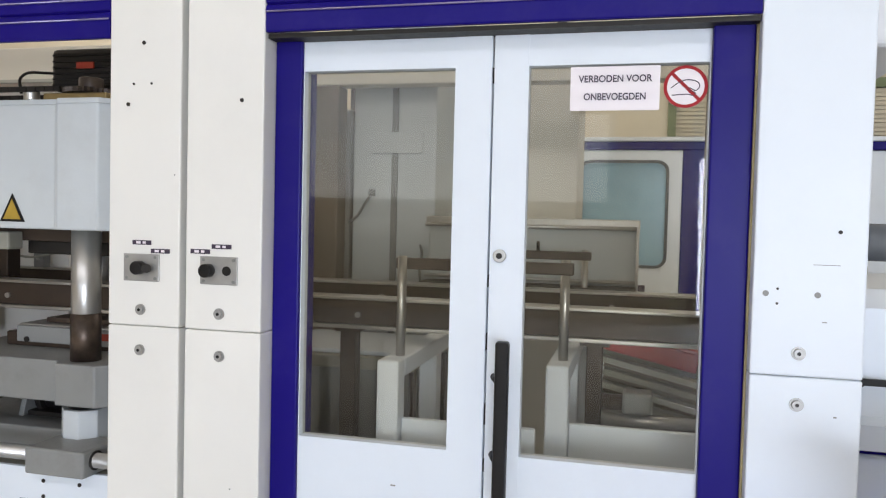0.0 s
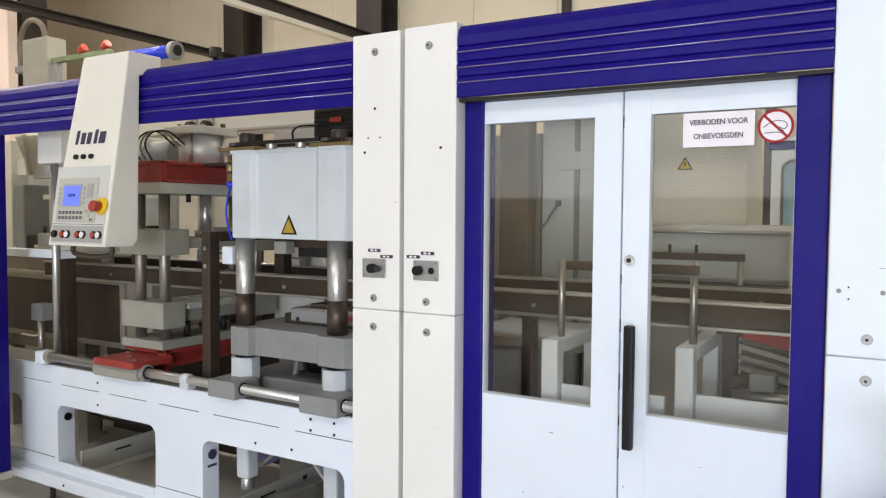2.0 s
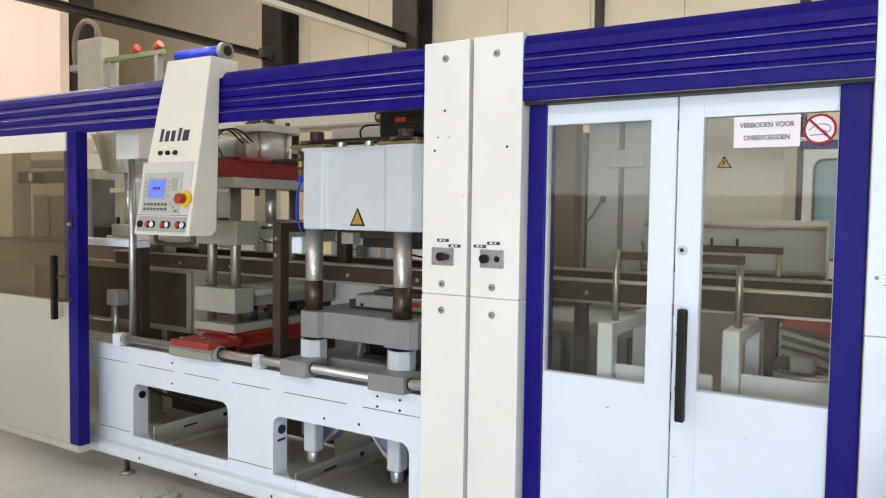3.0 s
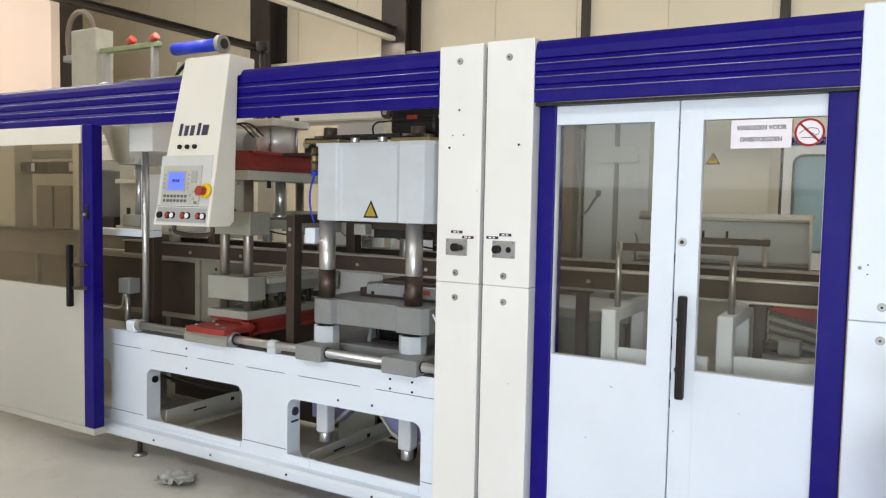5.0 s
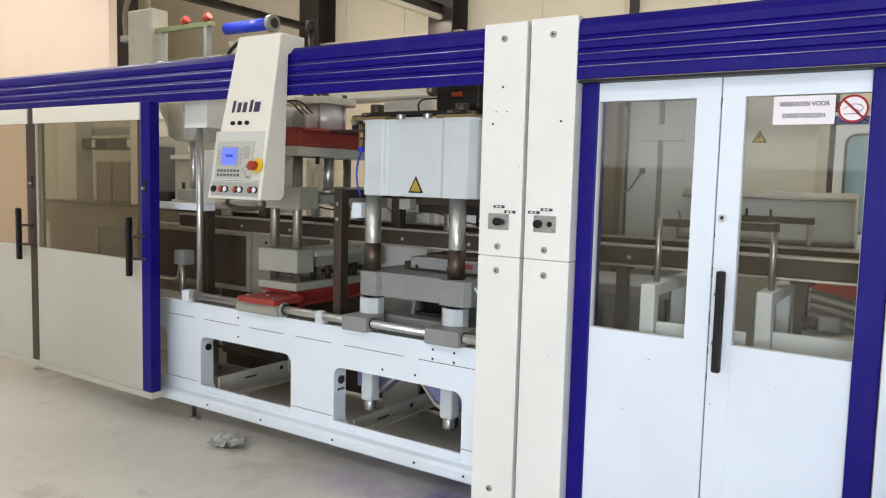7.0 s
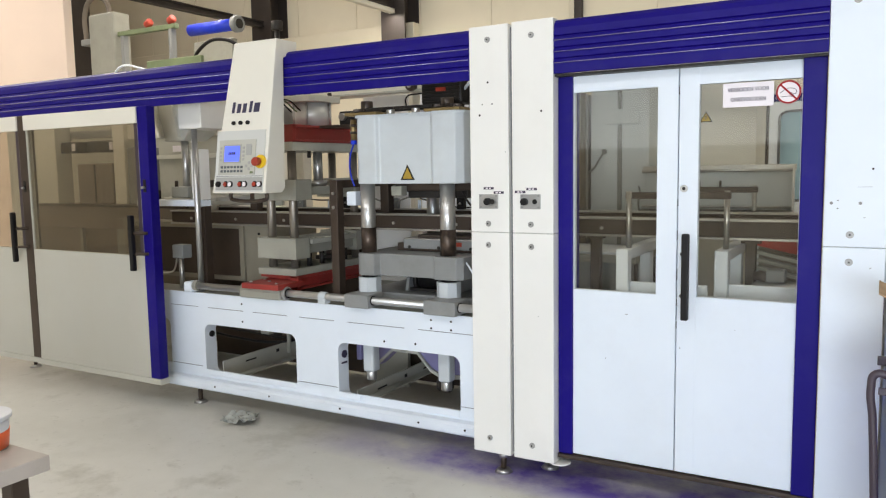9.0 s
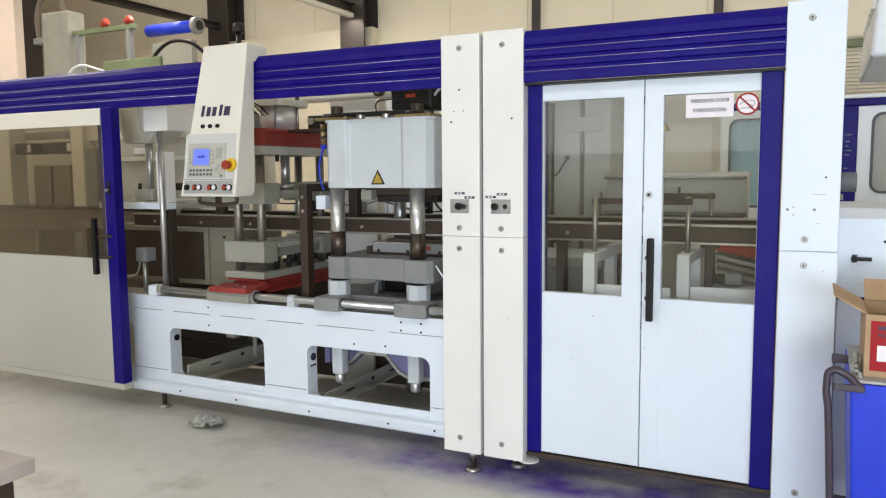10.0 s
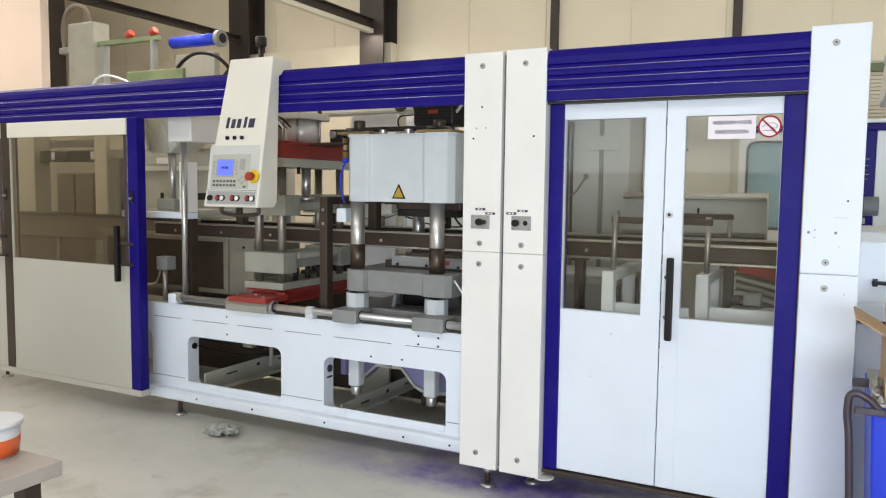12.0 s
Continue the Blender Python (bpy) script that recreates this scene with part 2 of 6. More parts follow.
def add_cyl(bm, p0, p1, r, seg=24, r2=None, bevel=0.0):
    p0, p1 = Vector(p0), Vector(p1)
    d = p1 - p0
    m = Matrix.Translation((p0 + p1) / 2) @ d.to_track_quat("Z", "Y").to_matrix().to_4x4()
    res = bmesh.ops.create_cone(bm, cap_ends=True, segments=seg, radius1=r, radius2=r if r2 is None else r2, depth=d.length, matrix=m)["verts"]
    for v in res:
        for f in v.link_faces:
            if len(f.verts) == 4:
                f.smooth = True
    if bevel:
        caps = {e for v in res for e in v.link_edges if any(len(f.verts) > 4 for f in e.link_faces)}
        bmesh.ops.bevel(bm, geom=list(caps), offset=bevel, segments=2, profile=0.5, affect="EDGES")
    return bm


def box(*a, **k):
    return add_box(bmesh.new(), *a, **k)


def cyl(*a, **k):
    return add_cyl(bmesh.new(), *a, **k)


def add_prism(bm, pts, axis, a, b, bevel=0.0):
    """A closed outline drawn out along an axis: 'x' takes (y, z) points, 'y' (x, z), 'z' (x, y)."""
    put = {"x": lambda p, t: (t, p[0], p[1]), "y": lambda p, t: (p[0], t, p[1]), "z": lambda p, t: (p[0], p[1], t)}[axis]
    va = [bm.verts.new(put(p, a)) for p in pts]
    vb = [bm.verts.new(put(p, b)) for p in pts]
    fs = [bm.faces.new(va), bm.faces.new(list(reversed(vb)))]
    for i in range(len(pts)):
        j = (i + 1) % len(pts)
        fs.append(bm.faces.new((va[j], va[i], vb[i], vb[j])))
    bmesh.ops.recalc_face_normals(bm, faces=fs)
    if bevel:
        bmesh.ops.bevel(bm, geom=list({e for f in fs for e in f.edges}), offset=bevel, segments=2, profile=0.5, affect="EDGES")
    return bm


def prism(*a, **k):
    return add_prism(bmesh.new(), *a, **k)


def round_rect(x0, x1, z0, z1, r, seg=6):
    pts = []
    for cx, cz, s in ((x1 - r, z1 - r, 0), (x0 + r, z1 - r, 90), (x0 + r, z0 + r, 180), (x1 - r, z0 + r, 270)):
        for i in range(seg + 1):
            a = radians(s + 90 * i / seg)
            pts.append((cx + r * math.cos(a), cz + r * math.sin(a)))
    return pts


def arch_rect(x0, x1, z0, z1, r, seg=6):
    """A cut-out with rounded upper and square lower corners."""
    pts = [(x0, z0), (x1, z0)]
    for cx, s in ((x1 - r, 0), (x0 + r, 90)):
        for i in range(seg + 1):
            a = radians(s + 90 * i / seg)
            pts.append((cx + r * math.cos(a), z1 - r + r * math.sin(a)))
    return pts


def plate(outer, holes, y0, y1, bevel=0.0):
    """An upright plate in the xz plane with holes right through it."""
    bm = bmesh.new()
    edges = []
    for loop in [outer, *holes]:
        vs = [bm.verts.new((x, y0, z)) for x, z in loop]
        edges += [bm.edges.new((vs[i], vs[(i + 1) % len(vs)])) for i in range(len(vs))]
    bmesh.ops.triangle_fill(bm, use_beauty=True, use_dissolve=False, edges=edges)
    got = bmesh.ops.extrude_face_region(bm, geom=list(bm.faces))["geom"]
    bmesh.ops.translate(bm, vec=(0, y1 - y0, 0), verts=[g for g in got if isinstance(g, bmesh.types.BMVert)])
    bmesh.ops.recalc_face_normals(bm, faces=list(bm.faces))
    return bm


def tube(points, r, name="hose", seg=3):
    """A bent tube along points."""
    cu = bpy.data.curves.new(name, "CURVE")
    cu.dimensions, cu.bevel_depth, cu.bevel_resolution, cu.resolution_u = "3D", r, seg, 6
    sp = cu.splines.new("BEZIER")
    sp.bezier_points.add(len(points) - 1)
    for q, p in zip(sp.bezier_points, points):
        q.co = p
        q.handle_left_type = q.handle_right_type = "AUTO"
    ob = bpy.data.objects.new(name, cu)
    me = bpy.data.meshes.new_from_object(ob)
    bpy.data.objects.remove(ob)
    bm = bmesh.new()
    bm.from_mesh(me)
    for f in bm.faces:
        f.smooth = True
    return bm


def lettering(body, x, y, z, size, shear=0.0, width=None, heavy=0.0, align="LEFT"):
    """Built-in font, standing upright and facing -y."""
    cu = bpy.data.curves.new("lettering", "FONT")
    cu.body, cu.size, cu.shear, cu.align_x, cu.extrude, cu.offset = body, size, shear, align, 0.0006, heavy
    ob = bpy.data.objects.new("lettering", cu)
    me = bpy.data.meshes.new_from_object(ob)
    bpy.data.objects.remove(ob)
    bm = bmesh.new()
    bm.from_mesh(me)
    if width:
        xs = [v.co.x for v in bm.verts]
        k = width / (max(xs) - min(xs))
        bmesh.ops.scale(bm, vec=(k, 1, 1), verts=list(bm.verts))
    bmesh.ops.transform(bm, matrix=pose(x, y, z, 90), verts=list(bm.verts))
    return bm


def mesh_of(bm, material, name):
    me = bpy.data.meshes.new(name)
    bm.to_mesh(me)
    bm.free()
    me.materials.append(material)
    return me


def thing(name, base, label, category, group="", kind=""):
    e = new(name)
    e.empty_display_size = 0.1
    e.location = base
    e.matrix_basis = Matrix.Translation(base)
    return tagged(e, label, category, group, kind)


def part(name, bm, material, parent, label=""):
    ob = new(name, mesh_of(bm, material, name))
    ob.parent = parent
    if parent.type == "EMPTY":
        ob.matrix_parent_inverse = Matrix.Translation(-parent.matrix_basis.translation)
    return tagged(ob, label)


def part_at(name, me, parent, m, label=""):
    ob = new(name, me)
    ob.parent = parent
    if parent.type == "EMPTY":
        ob.matrix_parent_inverse = Matrix.Translation(-parent.matrix_basis.translation)
    ob.matrix_basis = m
    return tagged(ob, label)


def solid(name, bm, material, label, category, group="", kind=""):
    return tagged(new(name, mesh_of(bm, material, name)), label, category, group, kind)


def screw_mesh(r=0.0138):
    """Socket-head screw on a washer, facing -y."""
    bm = bmesh.new()
    add_cyl(bm, (0, 0.001, 0), (0, -0.003, 0), r, 20)
    add_cyl(bm, (0, -0.003, 0), (0, -0.008, 0), r * 0.72, 18, bevel=0.001)
    return mesh_of(bm, SCREWZINC, "screw")


SCREW = screw_mesh()
SOCKET = mesh_of(cyl((0, -0.0075, 0), (0, -0.0087, 0), 0.0042, 6), BLACK, "screw_socket")


def screw(parent, x, y, z):
    part_at("screw", SCREW, parent, Matrix.Translation((x, y, z)))
    part_at("screw_socket", SOCKET, parent, Matrix.Translation((x, y, z)))


# ---- hall ----
HX0, HX1, HY0, HY1, HZ = -13.7, 7.0, -8.0, 8.6, 5.8
solid("floor", box(HX0 - 0.2, HX1 + 0.2, HY0 - 0.2, HY1 + 0.2, -0.2, 0), FLOOR, "grey worn concrete factory floor with stains", "floor", kind="structure")
solid("ceiling", box(HX0 - 0.2, HX1 + 0.2, HY0 - 0.2, HY1 + 0.2, HZ, HZ + 0.2), CEIL, "beige sheet-metal hall ceiling", "ceiling", kind="structure")
wall_back = solid("wall_back", box(HX0 - 0.2, HX1 + 0.2, HY1, HY1 + 0.2, 0, HZ), WALLPAINT, "cream painted panel wall of the hall", "wall", kind="structure")
solid("wall_left", box(HX0 - 0.2, HX0, HY0, HY1, 0, HZ), WALLPAINT, "cream painted side wall of the hall", "wall", kind="structure")
solid("wall_right", box(HX1, HX1 + 0.2, HY0, HY1, 0, HZ), WALLPAINT, "cream painted side wall of the hall", "wall", kind="structure")
# window and gate openings are added, out of view, for the two fills
solid("wall_front", plate([(HX0 - 0.2, 0), (HX1 + 0.2, 0), (HX1 + 0.2, HZ), (HX0 - 0.2, HZ)], [[(-6.4, 1.7), (-0.4, 1.7), (-0.4, 4.3), (-6.4, 4.3)], [(0.7, 0.02), (4.7, 0.02), (4.7, 3.2), (0.7, 3.2)]], HY0 - 0.2, HY0), WALLPAINT, "unseen cream hall wall with two openings added for the fill lamps", "wall", kind="structure")
for cx in (-8.36, -5.86):
    b = bmesh.new()
    add_box(b, cx - 0.2, cx + 0.2, 8.18, 8.21, 0, HZ)
    add_box(b, cx - 0.2, cx + 0.2, 8.57, 8.6, 0, HZ)
    add_box(b, cx - 0.015, cx + 0.015, 8.21, 8.57, 0, HZ)
    solid("steel_column", b, DARKSTEEL, "dark brown rolled-steel hall column at the wall", "column", "hall columns", "structure")
for cx in (-3.2, -0.9):
    solid("wall_pipe", box(cx - 0.05, cx + 0.05, 8.5, 8.6, 0, HZ, bevel=0.01), DARKSTEEL, "thin dark downpipe on the cream wall", "pipe", "wall pipes", "structure")


# ---- machine enclosure ----
def cover_post(x0, x1, y0, z0, z1, depth, seam, screws, mat_, label, foot=None):
    t = thing("cover_post", ((x0 + x1) / 2, y0 + depth / 2, z0), label, "machine cover", "cover posts")
    part("lower_panel", box(x0, x1, y0, y0 + depth, z0, seam - 0.0008, bevel=0.004), mat_, t)
    part("upper_panel", box(x0, x1, y0, y0 + depth, seam + 0.0008, z1, bevel=0.004), mat_, t)
    part("inner_core", box(x0 + 0.01, x1 - 0.01, y0 + 0.01, y0 + depth - 0.005, z0 + 0.01, z1 - 0.01), LGREY, t)
    for sx, sz in screws:
        screw(t, sx, y0, sz)
    return t


def keyswitch(x, z, knob, hole, label):
    t = thing("switch_plate", (x, 2.0, z), label, "switch plate", "switch plates")
    part("plate", box(x - 0.05, x + 0.05, 1.996, 2.0, z - 0.034, z + 0.034, bevel=0.0015), SCREWZINC, t)
    part("knob", cyl((x + knob, 1.996, z), (x + knob, 1.972, z), 0.0165, 24, bevel=0.002), BLACK, t)
    part("stem", cyl((x + knob + 0.016, 1.99, z), (x + knob + 0.03, 1.975, z), 0.011, 18), DARK, t) if not hole else part("keyhole", cyl((x + hole, 1.997, z), (x + hole, 1.994, z), 0.0115, 20), BLACK, t)
    for sx in (-0.04, 0.04):
        for sz in (-0.026, 0.026):
            part("rivet", cyl((x + sx, 1.996, z + sz), (x + sx, 1.994, z + sz), 0.004, 12), GREYPAINT, t)


p1 = cover_post(-1.393, -1.193, 2.0, 0.104, 2.143, 0.28, 1.186, [(-1.297, 2.079), (-1.3, 1.227), (-1.301, 1.126), (-1.303, 0.18)], WHITE, "white painted upright machine cover with socket screws and a switch plate")
p2 = cover_post(-1.176, -0.973, 2.0, 0.104, 2.146, 0.28, 1.186, [(-1.078, 2.079), (-1.083, 1.227), (-1.081, 1.124), (-1.081, 0.177)], WHITE, "white painted upright machine cover with socket screws beside the double door")
p3 = cover_post(0.123, 0.334, 2.0, 0.10, 2.149, 0.42, 1.168, [(0.213, 2.079), (0.214, 1.216), (0.214, 1.112), (0.214, 0.17)], COOLWHITE, "white upright end cover, tinted cool for daylight, with socket screws and scratches")
part("foot_flange", cyl((-0.962, 2.055, 0.096), (-0.962, 2.055, 0.1035), 0.05, 28, bevel=0.002), WHITE, p2)
keyswitch(-1.297, 1.332, 0.0, None, "steel switch plate with a black selector knob")
keyswitch(-1.084, 1.332, -0.025, 0.022, "steel switch plate with a black knob and a key hole")
solid("post_joint", box(-1.193, -1.176, 2.03, 2.25, 0.12, 2.13), RUBBER, "grey rubber strip in the joint between two white covers", "seal")


def blue_beam(x0, x1, label, lip=False):
    """A ribbed top rail of folded sheet: a rounded cap over three stepped bands, each with a bead coloured pale as its
    highlight.
    """
    t = thing("top_beam", ((x0 + x1) / 2, 2.05, 1.9), label, "machine cover", "blue top beams")
    prof = [(2.012, 1.90), (2.002, 1.90), (2.000, 1.904), (2.000, 1.942)]
    for bz in (1.947, 1.995, 2.045):
        prof += [(1.9965, bz), (2.0025, bz + 0.015), (2.0065, bz + 0.018), (2.0005, bz + 0.0225)]
        if bz < 2.04:
            prof.append((2.0005, bz + 0.042))
    prof += [(2.004, 2.098), (2.012, 2.120), (2.026, 2.134), (2.042, 2.138), (2.10, 2.138), (2.10, 2.125), (2.03, 2.115), (2.014, 2.08)]
    part("fluted_cover", prism(prof, "x", x0, x1), BLUE, t)
    for bz in (1.947, 1.995, 2.045):
        part("bead", cyl((x0 + 0.001, 1.9970, bz), (x1 - 0.001, 1.9970, bz), 0.0024, 10), BEADGLINT, t)
    if lip:
        part("under_lip", box(x0, x1, 2.014, 2.10, 1.888, 1.8985), DARK, t)
    part("inner_rail", box(x0, x1, 2.104, 2.19, 1.945, 2.10, bevel=0.004), CREAM, t)
    return t


blue_beam(-0.971, 0.1215, "ribbed ultramarine blue beam over the double door", True)
blue_beam(-2.70, -1.395, "ribbed ultramarine blue beam over the open press bay")
blue_beam(-7.4, -2.70, "ribbed ultramarine blue beam over the sliding doors")

# double door bay
bay = thing("door_frame", (-0.43, 2.1, 0.10), "ultramarine blue upright frame of the double door", "door frame")
part("jamb", box(-0.9715, -0.9025, 2.056, 2.15, 0.145, 1.897, bevel=0.004), BLUE, bay)
part("jamb", box(0.0343, 0.1180, 2.045, 2.15, 0.145, 1.897, bevel=0.004), BLUE, bay)
part("jamb_seal", box(0.1183, 0.1226, 2.040, 2.20, 0.145, 1.897), AGEDSEAL, bay, "yellowed sealing strip")
part("sill", box(-0.971, 0.122, 2.045, 2.16, 0.124, 0.143, bevel=0.003), IRON, bay)


def leaf(name, x0, x1, gx0, gx1, stile_x, label):
    t = thing(name, ((x0 + x1) / 2, 2.1, 0.15), label, "door", "double door leaves")
    outer = [(x0, 0.15), (x1, 0.15), (x1, 1.896), (x0, 1.896)]
    hole = [(gx0, 0.929), (gx1, 0.929), (gx1, 1.818), (gx0, 1.818)]
    part("door_panel", plate(outer, [hole], 2.066, 2.103), COOLWHITE, t)
    part("stile_fold", box(stile_x[0], stile_x[1], 2.0635, 2.066, 0.152, 1.894), COOLWHITE, t)
    part("pane", box(gx0 - 0.004, gx1 + 0.004, 2.085, 2.091, 0.925, 1.822), PANE, t, "clear acrylic pane")
    return t


left_leaf = leaf("door_leaf", -0.9018, -0.4395, -0.8995, -0.525, (-0.525, -0.441), "white steel door leaf with a large acrylic window, closed")
right_leaf = leaf("door_leaf", -0.4345, 0.0335, -0.355, 0.0312, (-0.433, -0.355), "white steel door leaf with window, lock and black pull handle")
part("lock_barrel", cyl((-0.41, 2.0635, 1.389), (-0.41, 2.051, 1.389), 0.015, 24, bevel=0.002), CHROME, right_leaf)
part("lock_core", cyl((-0.41, 2.051, 1.389), (-0.41, 2.0495, 1.389), 0.007, 16), DARK, right_leaf)
hd = part("pull_handle", box(-0.403, -0.373, 1.985, 2.013, 0.838, 1.203, bevel=0.006), BLACK, right_leaf, "black plastic pull handle")
for hz in (0.93, 1.11):
    part("standoff", cyl((-0.398, 2.013, hz), (-0.416, 2.064, hz), 0.009, 16), DARK, hd)
for hz, hl in ((1.80, 0.035), (1.33, 0.03), (1.19, 0.04), (1.02, 0.05), (0.90, 0.03), (0.80, 0.03)):
    part("hinge_pin", box(-0.4392, -0.4348, 2.071, 2.081, hz - hl / 2, hz + hl / 2), BLACK, left_leaf)

# warning signs on the pane
sg = thing("warning_sign", (-0.166, 2.0642, 1.715), "white sticker with dark Dutch lettering on the door", "sign")
part("board", box(-0.262, -0.071, 2.061, 2.0632, 1.716, 1.812), SIGNWHITE, sg)
part("lettering", lettering("VERBODEN VOOR", -0.166, 2.0596, 1.778, 0.021, width=0.157, align="CENTER", heavy=0.0003), INK, sg)
part("lettering", lettering("ONBEVOEGDEN", -0.166, 2.0596, 1.739, 0.021, width=0.132, align="CENTER", heavy=0.0003), INK, sg)
pg = thing("prohibition_sign", (-0.0165, 2.062, 1.715), "round white no-touching sign with red ring and bar", "sign")
CXS, CZS = -0.0180, 1.765
part("disc", cyl((CXS, 2.0632, CZS), (CXS, 2.0612, CZS), 0.0455, 48), SIGNWHITE, pg)
ring = bmesh.new()
for i in range(48):
    a0, a1 = 2 * math.pi * i / 48, 2 * math.pi * (i + 1) / 48
    q = [ring.verts.new((CXS + r * math.cos(a), 2.0606, CZS + r * math.sin(a))) for r, a in ((0.0455, a0), (0.0455, a1), (0.0385, a1), (0.0385, a0))]
    ring.faces.new(q)
part("ring", ring, SIGNRED, pg)
sl = bmesh.new()
add_box(sl, -0.040, 0.040, -0.0003, 0.0003, -0.0035, 0.0035)
bmesh.ops.transform(sl, matrix=pose(CXS, 2.0603, CZS, 0, 45, 0), verts=list(sl.verts))
part("slash", sl, SIGNRED, pg)
part("pictogram_outline", tube([(CXS - 0.030, 2.0609, CZS - 0.002), (CXS - 0.008, 2.0609, CZS + 0.012), (CXS + 0.012, 2.0609, CZS + 0.014), (CXS + 0.028, 2.0609, CZS + 0.004), (CXS + 0.022, 2.0609, CZS - 0.008), (CXS + 0.006, 2.0609, CZS - 0.004), (CXS + 0.02, 2.0609, CZS - 0.016), (CXS + 0.002, 2.0609, CZS - 0.016), (CXS - 0.028, 2.0609, CZS - 0.018)], 0.0011), INK, pg)

# left sliding doors
def sliding_door(x0, x1, blue, label, y0=1.975):
    t = thing("sliding_door", ((x0 + x1) / 2, y0, 0.185), label, "door", "sliding doors")
    part("door_panel", plate([(x0, 0.19), (x1, 0.19), (x1, 1.905), (x0, 1.905)], [[(x0 + 0.006, 0.975), (x1 - 0.006, 0.975), (x1 - 0.006, 1.812), (x0 + 0.006, 1.812)]], y0, y0 + 0.04), DIMCREAM, t)
    part("pane", box(x0 + 0.004, x1 - 0.004, y0 + 0.010, y0 + 0.016, 0.971, 1.816), SMOKED, t, "brownish smoked acrylic pane")
    part("edge_seal", box(x1 - 0.036, x1 - 0.0065, y0 - 0.001, y0 + 0.008, 0.976, 1.811), HANDLEDARK, t, "dark strip along the pane")
    part("header_rail", box(x0 - 0.004, x1 - 0.0005, y0 - 0.014, y0 - 0.0005, 1.802, 1.902, bevel=0.003), CREAM, t, "cream header rail")
    part("lower_fold", box(x0, x1, y0 - 0.002, y0 - 0.0002, 0.192, 0.226), DIMCREAM, t)
    part("edge_post", box(x1 + 0.001, x1 + 0.088, y0 - 0.006, y0 + 0.06, 0.19, 1.905, bevel=0.004), blue, t)
    part("bottom_guide", box(x0, x1 + 0.088, y0 - 0.006, y0 + 0.07, 0.150, 0.1885, bevel=0.005), DIMCREAM, t)
    h = part("pull_handle", box(x1 - 0.053, x1 - 0.022, y0 - 0.078, y0 - 0.046, 0.885, 1.235, bevel=0.006), BLACK, t, "black pull handle on two standoffs")
    for hz in (0.99, 1.12):
        part("standoff", cyl((x1 - 0.03, y0 - 0.055, hz), (x1 + 0.045, y0 - 0.006, hz), 0.0095, 16), IRON, h)
    la = part("latch", box(x1 + 0.03, x1 + 0.056, y0 - 0.011, y0 - 0.006, 1.375, 1.455, bevel=0.002), BLACK, t)
    part("latch_key", cyl((x1 + 0.043, y0 - 0.011, 1.405), (x1 + 0.043, y0 - 0.03, 1.405), 0.008, 14), CHROME, la)
    return t


sliding_door(-4.86, -3.70, BLUE, "cream sliding door with smoked window and blue edge post")
sliding_door(-6.10, -4.96, IRON, "cream sliding door with smoked window and brown edge post", 1.985)

# ---- control panel ----
cp = thing("operator_terminal", (-2.72, 1.9, 1.37), "cream hanging control panel with screen, buttons and emergency stop", "control terminal")
ytop, ybot = 1.935, 1.822
face = lambda z: ybot + (ytop - ybot) * (z - 1.375) / (2.197 - 1.375)
prof = [(ybot, 1.375), (ytop, 2.197), (2.10, 2.197), (2.10, 2.14), (1.99, 2.10), (1.985, 1.40), (1.96, 1.375)]
body = bmesh.new()
add_prism(body, prof, "x", -2.925, -2.535, bevel=0.006)
for v in body.verts:
    k = (v.co.z - 1.375) / 0.822
    if v.co.x < -2.73:
        v.co.x += 0.105 * k
    else:
        v.co.x += 0.020 * k
part("housing", body, CREAM, cp)


def on_panel(bm_, off=0.0):
    """Leans a part built facing -y at y=0 with its own z onto the sloping panel face."""
    for v in bm_.verts:
        z = v.co.z
        v.co.y = v.co.y * 0.99 + face(z) - off
    return bm_


part("keypad_plate", on_panel(box(-2.905, -2.550, -0.003, 0.004, 1.385, 1.715)), SILVER, cp, "light grey instrument plate")
part("keypad_foil", on_panel(box(-2.880, -2.612, -0.0065, 0, 1.475, 1.665)), PALEGREY, cp)
part("screen_bezel", on_panel(box(-2.846, -2.716, -0.0085, 0, 1.540, 1.640)), FOILGREY, cp)
part("screen", on_panel(box(-2.836, -2.726, -0.0100, 0, 1.548, 1.632)), SCREEN, cp, "lit blue display")
for sx0, sx1 in ((-2.806, -2.798), (-2.794, -2.786), (-2.782, -2.774), (-2.770, -2.756)):
    part("display_bar", on_panel(box(sx0, sx1, -0.0108, 0, 1.585, 1.599)), INDIGO, cp)
part("plate_rule", on_panel(box(-2.902, -2.553, -0.0036, 0, 1.467, 1.4695)), RUBBER, cp)
for i in range(7):
    for j in range(2):
        part("key", on_panel(box(-2.862 + i * 0.0245, -2.846 + i * 0.0245, -0.0085, 0, 1.489 + j * 0.022, 1.502 + j * 0.022)), RUBBER, cp)
for i in range(4):
    part("key", on_panel(box(-2.872, -2.858, -0.0085, 0, 1.552 + i * 0.021, 1.564 + i * 0.021)), FOILGREY, cp)
    part("key", on_panel(box(-2.706, -2.692, -0.0085, 0, 1.552 + i * 0.021, 1.564 + i * 0.021)), FOILGREY, cp)
for kx, kz in ((-2.655, 1.540), (-2.655, 1.507), (-2.675, 1.523), (-2.635, 1.523)):
    part("arrow_key", on_panel(box(kx - 0.007, kx + 0.007, -0.0085, 0, kz - 0.007, kz + 0.007)), FOILGREY, cp)
part("green_key", on_panel(box(-2.645, -2.625, -0.0085, 0, 1.482, 1.494)), GREENM, cp)
part("number_pad", on_panel(box(-2.680, -2.640, -0.0080, 0, 1.580, 1.640)), FOILGREY, cp)
